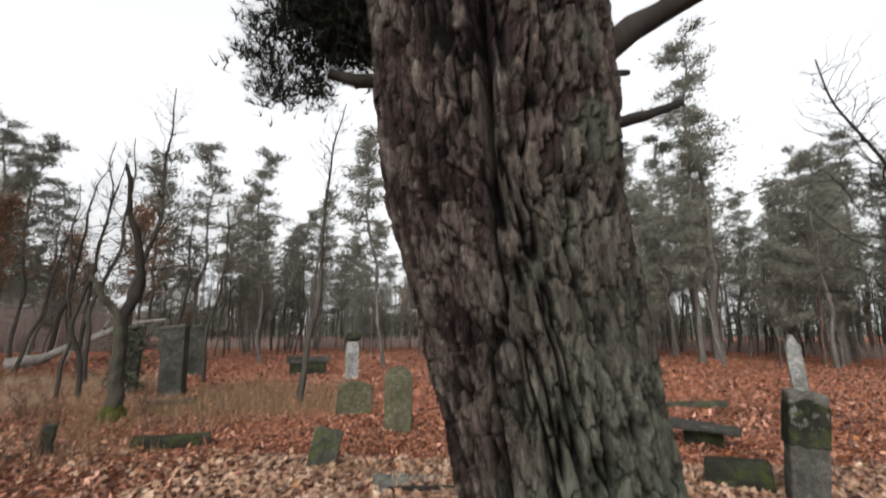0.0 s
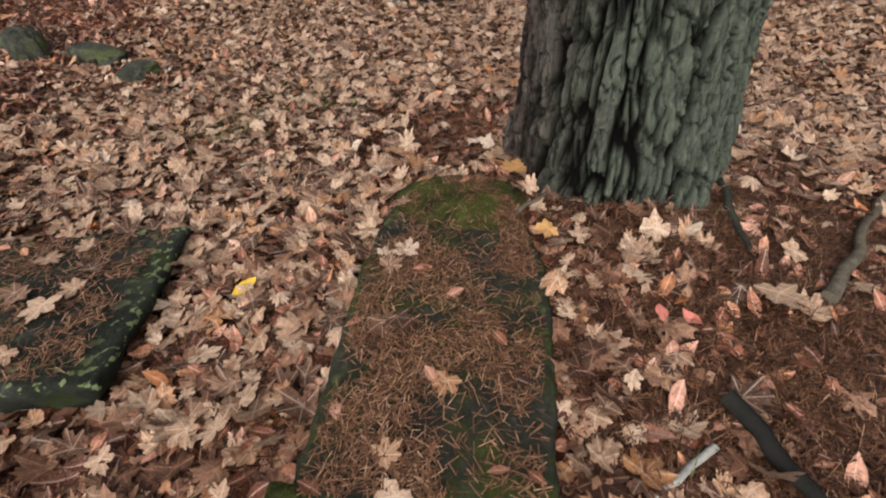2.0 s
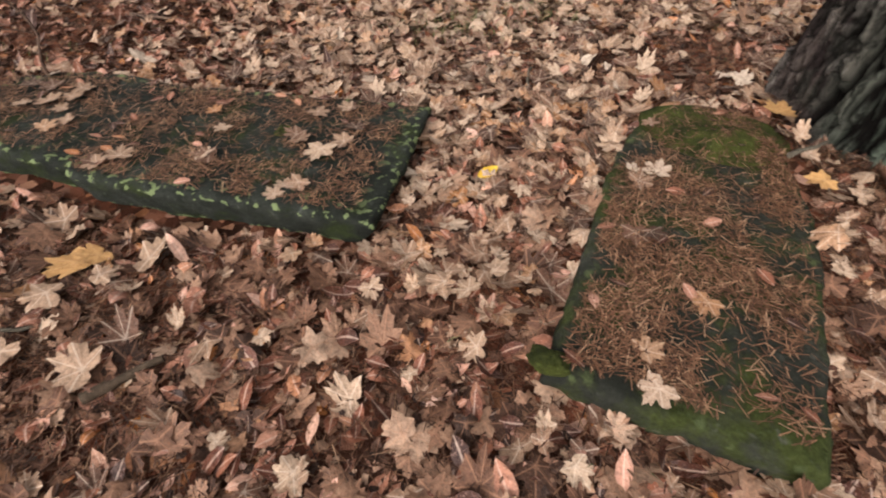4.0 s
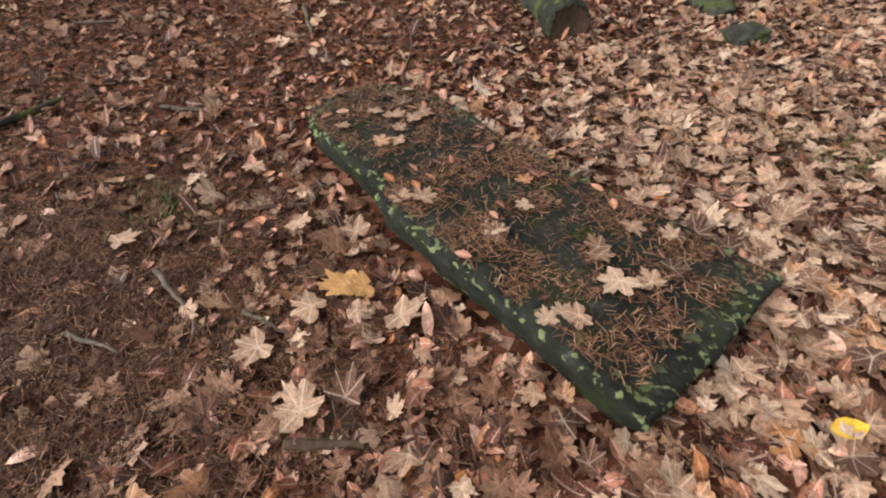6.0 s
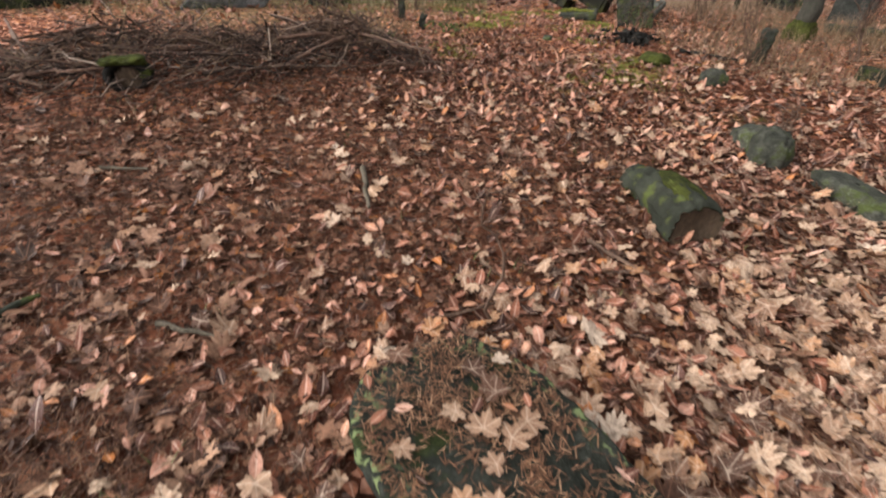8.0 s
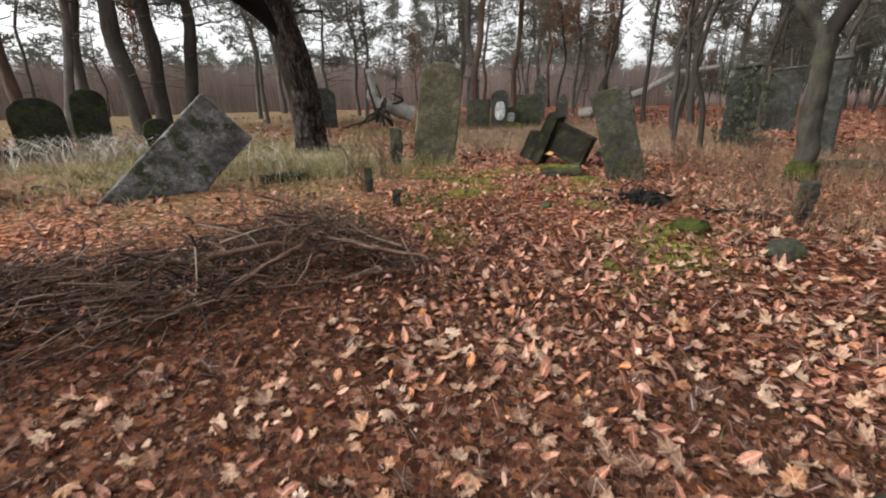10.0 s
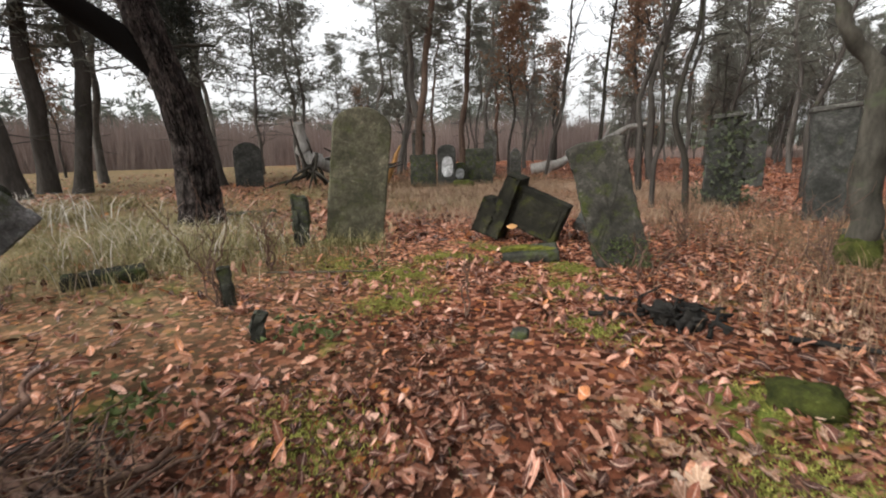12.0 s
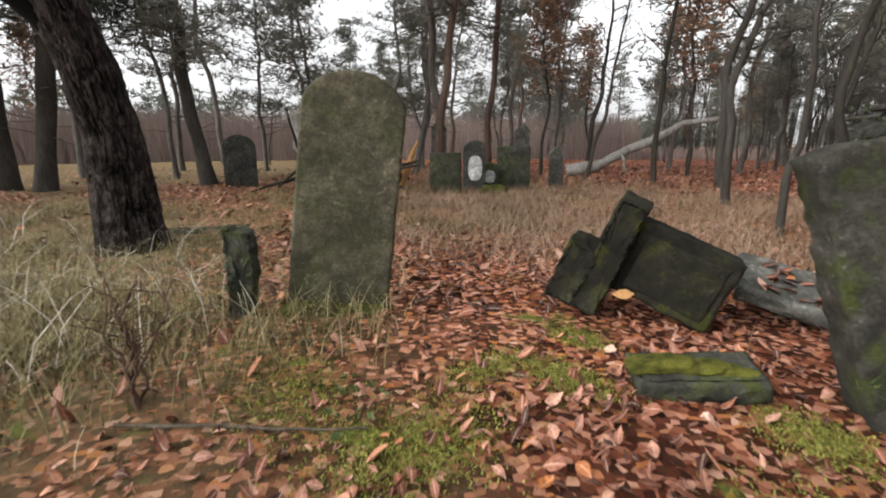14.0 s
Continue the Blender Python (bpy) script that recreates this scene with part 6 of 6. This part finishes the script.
grass_patch(90000, -21, -8.6, -3, 9.5, tussock, 0.08, 0.34, M_GRASS, "dry_grass", "tall dry yellow-green grass in tussocks", 0.004, 1.5)
grass_patch(16000, -13, -8.8, 2.5, 6.2, near_stone, 0.10, 0.36, M_GRASS, "dry_grass", "tufts of dry grass round the gravestones", 0.004, 1.0)
grass_patch(40000, -24, -6, 8, 22, tussock, 0.12, 0.4, M_RGRASS, "brown_grass", "low brown grass in the glade", 0.008, 0.8)
grass_patch(36000, -9, -1.5, 5.5, 16, lambda a, b: np.clip(grassy(a, b) * 1.3, 0, 1) * 0.7, 0.10, 0.35, M_RGRASS, "brown_grass", "brown grass among leaves", 0.005, 0.8)


def glade(x, y):
    return np.clip(sector(x, y, -11.6, 11.5, 3.6, 3.8) * 2.4, 0, 1) * np.clip(3.4 * fbm(x * 1.1, y * 1.1, 0, 35) - 1.0, 0.05, 1)


grass_patch(60000, -17, -6.5, 6.8, 17, glade, 0.08, 0.32, M_STRAW, "straw_grass", "fine pinkish straw grass in the glade", 0.005, 1.2)


def stems(x, y):
    return np.clip(np.exp(-((x + 4.5) ** 2 / 0.5 + (y - 6.1) ** 2 / 0.35)) + np.exp(-((x + 5.4) ** 2 / 0.6 + (y - 7.4) ** 2 / 0.4)) + np.exp(-((x + 7.2) ** 2 / 0.8 + (y - 8.6) ** 2 / 0.6)) + np.exp(-((x + 5.6) ** 2 / 0.5 + (y - 6.4) ** 2 / 0.5)) + 0.8 * np.exp(-((x + 4.6) ** 2 / 1.2 + (y - 9.0) ** 2 / 0.8)), 0, 1)


grass_patch(11000, -8.5, -3, 5, 11, stems, 0.10, 0.36, M_RGRASS, "brown_grass", "withered brown stems among the graves", 0.003, 0.6)


def sprigs(x, y):
    return np.clip(fbm(x * 2.2, y * 2.2, 0, 55) * 5 - 3.1, 0, 1)


grass_patch(26000, -12, 3, -1.5, 9, sprigs, 0.02, 0.07, M_GREEN, "green_grass_sprigs", "small green grass sprigs between the leaves", 0.003, 0.6)
for cx, cy, s in ((-1.28, 2.52, 0.2), (-1.48, 2.3, 0.2), (-1.0, 2.75, 0.16), (-2.75, -0.05, 0.12), (-1.1, 3.1, 0.2)):
    x, y = cx + r.normal(size=180) * s, cy + r.normal(size=180) * s * 0.6
    gg = Geo()
    blades(gg, x, y, r.uniform(0.03, 0.08, 180), r, 0.003, 0.7)
    tagged(part("grass_tuft", gg, M_GREEN, None, "", False), "small green grass tuft among leaves", "grass", "grass tufts", "stuff")
gg = Geo()
x, y = r.uniform(-13.2, -9.9, 150), r.uniform(2.6, 5.0, 150)
blades(gg, x, y, r.uniform(0.4, 0.75, 150), r, 0.004, 1.6)
tagged(part("dry_stalks", gg, M_PLUME, None, "", False), "pale arching dry grass stalks", "grass", "", "stuff")
gg = Geo()
x, y = -15.4 + r.normal(size=420) * 0.8, 1.0 + r.normal(size=420) * 1.3
blades(gg, x, y, r.uniform(0.55, 0.95, 420), r, 0.010, 1.7)
tagged(part("grass_plumes", gg, M_PLUME, None, "", False), "pale feathery grass plumes leaning over", "grass", "", "stuff")
gg = Geo()
for cx, cy, n, sx, sy in ((-8.5, 5.0, 2200, 0.13, 0.22), (-8.45, 5.9, 1200, 0.14, 0.08), (-7.2, 5.75, 1100, 0.2, 0.12), (-9.2, 4.75, 1300, 0.26, 0.16), (-5.3, 4.4, 2200, 0.22, 0.18), (-6.6, 5.15, 1200, 0.16, 0.12), (-6.9, 3.3, 1400, 0.2, 0.15), (-7.95, 4.55, 1800, 0.12, 0.2), (-5.5, 5.05, 1600, 0.14, 0.1), (-8.77, 5.64, 700, 0.07, 0.16), (-7.50, 6.26, 1100, 0.12, 0.09), (-8.69, 6.34, 800, 0.10, 0.06)):
    n = int(n * 2.2)
    x, y = cx + r.normal(size=n) * sx, cy + r.normal(size=n) * sy
    blades(gg, x, y, r.uniform(0.008, 0.020, n), r, 0.0045, 1.0, 2)
tagged(part("moss_carpet", gg, M_MOSSY, None, "", False), "bright green moss patches on the ground", "moss", "", "stuff")


def ivy(name, label, x, y, z0, z1, rx, ry, n, size, material):
    q = np.random.default_rng(int(abs(x * 100)))
    c = np.stack([x + q.normal(size=n) * rx, y + q.normal(size=n) * ry, q.uniform(z0, z1, n)], -1)
    return tagged(part(name, tuft_cloud(Geo(), c, size, 2, q, 0.45, 1.0), material, None, "", False), label, "plant", "", "stuff")


ivy("ivy", "dark ivy climbing a gravestone", -8.0, 12.0, 0.35, 1.95, 0.24, 0.22, 620, 0.065, M_IVY)
ivy("herb", "green weed by a stone post", -7.85, 3.75, 0.24, 0.32, 0.16, 0.14, 60, 0.04, M_GREEN)
ivy("herb", "low green weed in the leaves", -7.6, 2.75, 0.2, 0.30, 0.16, 0.12, 60, 0.045, M_GREEN)
ivy("herb", "low green weed before a gravestone", -9.0, 5.0, 0.27, 0.33, 0.16, 0.1, 36, 0.032, M_GREEN)


def shrub(x, y, h, stems, seed, label, material=None, spread=0.35, name="leafless_shrub"):
    q = np.random.default_rng(seed)
    t = thing(name, label, "shrub", pose(x, y, float(gz(x, y)) - 0.03), "leafless shrubs")
    for k in range(stems):
        a, s = q.random() * 6.28, spread * q.random()
        tip = np.array([math.cos(a) * s * h, math.sin(a) * s * h, h * (0.6 + 0.4 * q.random())])
        path = wobble([(0.02 * k, 0, 0), tip * 0.5 + q.normal(size=3) * 0.04, tip], 12, 0.05 * h, seed + k)
        gg = tube(Geo(), path, np.linspace(0.009, 0.003, 12), 5, 0.2, seed)
        for j in range(9):
            p0 = path[4 + int(q.integers(0, 8))]
            e = p0 + q.normal(size=3) * 0.14 * h + (0, 0, 0.12 * h)
            tube(gg, wobble([p0, e], 5, 0.02, seed + j), np.linspace(0.0035, 0.0015, 5), 3, cap=False)
        part("stem", gg, material or M_TWIG, t)
    return t


shrub(-8.83, 3.5, 0.85, 5, 1, "leafless twiggy shrub beside a stone post")
shrub(-7.3, 4.65, 0.55, 2, 2, "thin leafless seedling in leaves")
shrub(-9.6, 4.2, 0.6, 6, 3, "leafless twigs in dry grass")
shrub(-6.7, 1.9, 0.6, 7, 4, "brown bramble stems by a brushwood pile", None, 0.9)
shrub(-7.4, 2.2, 0.5, 7, 5, "brown bramble stems in leaves", None, 1.1)
shrub(-3.05, 1.25, 0.75, 1, 6, "single thin twig standing upright")
shrub(-6.9, 6.3, 0.5, 6, 7, "brown bramble stems at a gravestone's foot", None, 1.0)
shrub(-4.7, 7.6, 0.9, 6, 8, "leafless brown shrub among graves")
shrub(-5.8, 7.2, 0.8, 5, 9, "leafless brown shrub among graves")
shrub(-3.6, 4.15, 0.4, 5, 10, "low brown bramble stems")
shrub(-7.3, 8.3, 0.7, 6, 11, "leafless brown shrub in leaves")
shrub(-5.0, 5.9, 0.5, 4, 12, "thin brown stems by a stone post")

# ---- brushwood, sticks and charred wood ----
pile = thing("brushwood_pile", "long low pile of brown brushwood and twigs", "brushwood")
q = np.random.default_rng(91)


def pile_site(spread):
    """A place in the pile, with the height of the heap over it: a long bank with its crest towards the walk."""
    y = q.uniform(-1.7, 2.75)
    mid = -7.0 + 0.12 * (y - 0.9) + 0.12 * math.sin(2.3 * y)
    x = mid + q.normal() * spread
    top = (0.30 + 0.10 * math.sin(3.1 * y + 1)) * math.exp(-((x - mid) / 0.5) ** 2) * min(1.0, (y + 2.0) / 0.8, (2.95 - y) / 0.6)
    return x, y, max(0.03, top)


gg = Geo()
for k in range(1500):
    x, y, top = pile_site(0.40)
    z = float(gz(x, y)) + 0.01 + q.random() ** 0.7 * top
    a, ln = q.normal() * 0.9 + 1.57, 0.15 + 0.45 * q.random()
    d = np.array([math.cos(a), math.sin(a), q.normal() * 0.35]) * ln
    c = np.array([x, y, z])
    thick = 0.003 + 0.008 * q.random() ** 2.5
    tube(gg, wobble([c - d * 0.5, c + q.normal(size=3) * 0.05, c + d * 0.5], 5, 0.03, k), np.linspace(thick, thick * 0.4, 5), 4, cap=False)
tagged(part("twig_tangle", gg, M_TANGLE, pile, "tangled brown twigs"), "", "", "", "stuff")
gg = Geo()
for k in range(500):
    x, y, top = pile_site(0.34)
    c = np.array([x, y, float(gz(x, y)) + 0.6 * top])
    e = c + np.array([q.normal() * 0.16, q.normal() * 0.2, 0.08 + 0.22 * q.random()])
    tube(gg, wobble([c, 0.5 * (c + e) + q.normal(size=3) * 0.03, e], 5, 0.03, k + 77), np.linspace(0.003, 0.001, 5), 3, cap=False)
tagged(part("standing_growth", gg, M_RGRASS, pile, "thin withered stems standing out of the pile"), "", "", "", "stuff")
for k in range(64):
    x, y, top = pile_site(0.30)
    z = float(gz(x, y)) + (0.35 + 0.65 * q.random()) * top
    a, ln = q.normal() * 0.7 + 1.57, 0.35 + 0.75 * q.random() ** 2
    d = np.array([math.cos(a), math.sin(a), q.normal() * 0.13]) * ln
    r0 = 0.007 + 0.013 * q.random() ** 2
    branch(pile, [np.array([x, y, z]) - d * 0.5, np.array([x, y, z + 0.03]), np.array([x, y, z]) + d * 0.5], r0, r0 * 0.45, M_TWIG if k % 3 else M_REDBRANCH, 900 + k, "branch", "", 10, 0.06, 0.25, 7)
for k, pts in enumerate(([(-6.78, 1.35, 0.42), (-6.70, 1.75, 0.46), (-6.60, 2.15, 0.36)], [(-7.2, 1.15, 0.40), (-6.95, 0.7, 0.44), (-6.9, 0.2, 0.36)], [(-6.9, 2.4, 0.34), (-7.5, 2.3, 0.42), (-8.1, 2.5, 0.36)], [(-6.45, 1.3, 0.24), (-6.62, 1.8, 0.40), (-6.85, 2.25, 0.48)])):
    branch(pile, pts, 0.022, 0.010, M_REDBRANCH, 980 + k, "branch", "red-brown bare branch", 18, 0.05, 0.3, 9)


def stick(a, b, r0, seed, label="grey stick lying among leaves", material=None, lift=0.012):
    pa, pb = np.array([*a, float(gz(*a)) + r0 + lift]), np.array([*b, float(gz(*b)) + r0 + lift])
    p = wobble([pa, pb], 12, 0.022 * np.linalg.norm(pb - pa), seed)
    ob = part("stick", tube(Geo(), p, np.linspace(r0, r0 * 0.55, 12), 8, 0.25, seed), material or M_STICK)
    return tagged(ob, label, "stick", "fallen sticks")


stick((-0.83, 1.40), (-0.86, 1.88), 0.010, 1, "pale curved stick among maple leaves")
stick((-2.43, -0.15), (-2.19, -0.11), 0.011, 2)
stick((-2.08, 0.03), (-1.92, 0.11), 0.009, 3)
stick((-2.44, -0.15), (-2.39, -0.36), 0.007, 4, "thin brown stick on needles", M_TWIG)
stick((-3.18, 1.03), (-3.11, 1.50), 0.008, 5, "dark stick behind a fallen gravestone", M_TWIG)
stick((-3.82, -0.62), (-3.99, -0.26), 0.022, 6, "green mossy branch on the ground", M_LOG)
stick((-3.63, 0.12), (-3.45, 0.31), 0.013, 7)
stick((-4.46, 1.27), (-4.02, 1.13), 0.018, 8, "weathered grey stick with a pale broken end")
stick((0.84, 1.46), (0.75, 1.04), 0.016, 9, "green-grey stick by the pine", M_LOG)
stick((0.88, 0.84), (1.50, 1.42), 0.022, 10)
stick((0.47, 0.56), (0.60, 0.22), 0.024, 11, "dark rotten stick in leaves", M_CHAR)
stick((0.40, 0.45), (0.16, 0.31), 0.010, 12, "pale peeled stick in leaves", M_PALE)
stick((0.25, 1.33), (0.55, 1.36), 0.008, 13, "dark twig by the pine", M_TWIG)
stick((-1.61, -0.02), (-1.50, 0.13), 0.016, 14, "split piece of brown bark", M_LOG_END)
stick((-0.6, 5.35), (0.35, 5.5), 0.035, 15, "dark branch across a broken slab", M_CHAR)
stick((-2.3, -0.42), (-2.14, -0.30), 0.009, 16)
stick((-2.6, 0.2), (-2.5, 0.36), 0.008, 17, "thin brown stick on needles", M_TWIG)
stick((-5.2, -0.1), (-5.05, 0.15), 0.012, 18)
stick((-6.6, 2.1), (-5.9, 2.5), 0.016, 19, "brown branch beside a brushwood pile", M_TWIG, 0.25)
stick((-9.4, 4.1), (-8.7, 4.9), 0.010, 20, "long bent dry stalk", M_STICK)
stick((-3.3, 2.0), (-3.0, 2.05), 0.012, 21, "dark stick by a log", M_TWIG)
p = SLAB_B @ Vector((0.28, 1.02, 0.08))
ob = stick((p.x - 0.06, p.y - 0.05), (p.x + 0.06, p.y + 0.04), 0.009, 22, "grey stick lying on a fallen gravestone", M_STICK, 0.06)
charred = thing("charred_wood", "black charred branches and stump in leaves", "wood")
q = np.random.default_rng(123)
for k in range(7):
    x, y = -6.27 + q.normal() * 0.10, 5.52 + q.normal() * 0.05
    lump = part("charred_lump", boulder(0.05 + 0.04 * q.random(), 0.035 + 0.025 * q.random(), 0.035 + 0.03 * q.random(), 150 + k, 0.8, 44, 28), M_CHAR, charred)
    lump.matrix_basis = pose(x, y, float(gz(x, y)) + 0.04 + 0.05 * q.random(), 30 * q.normal(), 30 * q.normal(), 360 * q.random())
for k in range(16):
    x, y = -6.27 + q.normal() * 0.14, 5.54 + q.normal() * 0.08
    z = float(gz(x, y)) + 0.06
    d = np.array([q.normal(), q.normal() * 0.7, q.normal() * 0.5]) * 0.09
    branch(charred, [np.array([x, y, z]) - d, np.array([x, y, z + 0.05]), np.array([x, y, z]) + d + (0, 0, 0.07)], 0.018, 0.006, M_CHAR, 930 + k, "charred_branch", "", 9, 0.05, 0.5, 7)
for k, (a, b) in enumerate((((-5.7, 5.75), (-5.1, 5.95)), ((-6.75, 5.3), (-6.45, 5.5)))):
    stick(a, b, 0.02, 40 + k, "charred branch lying in leaves", M_CHAR)
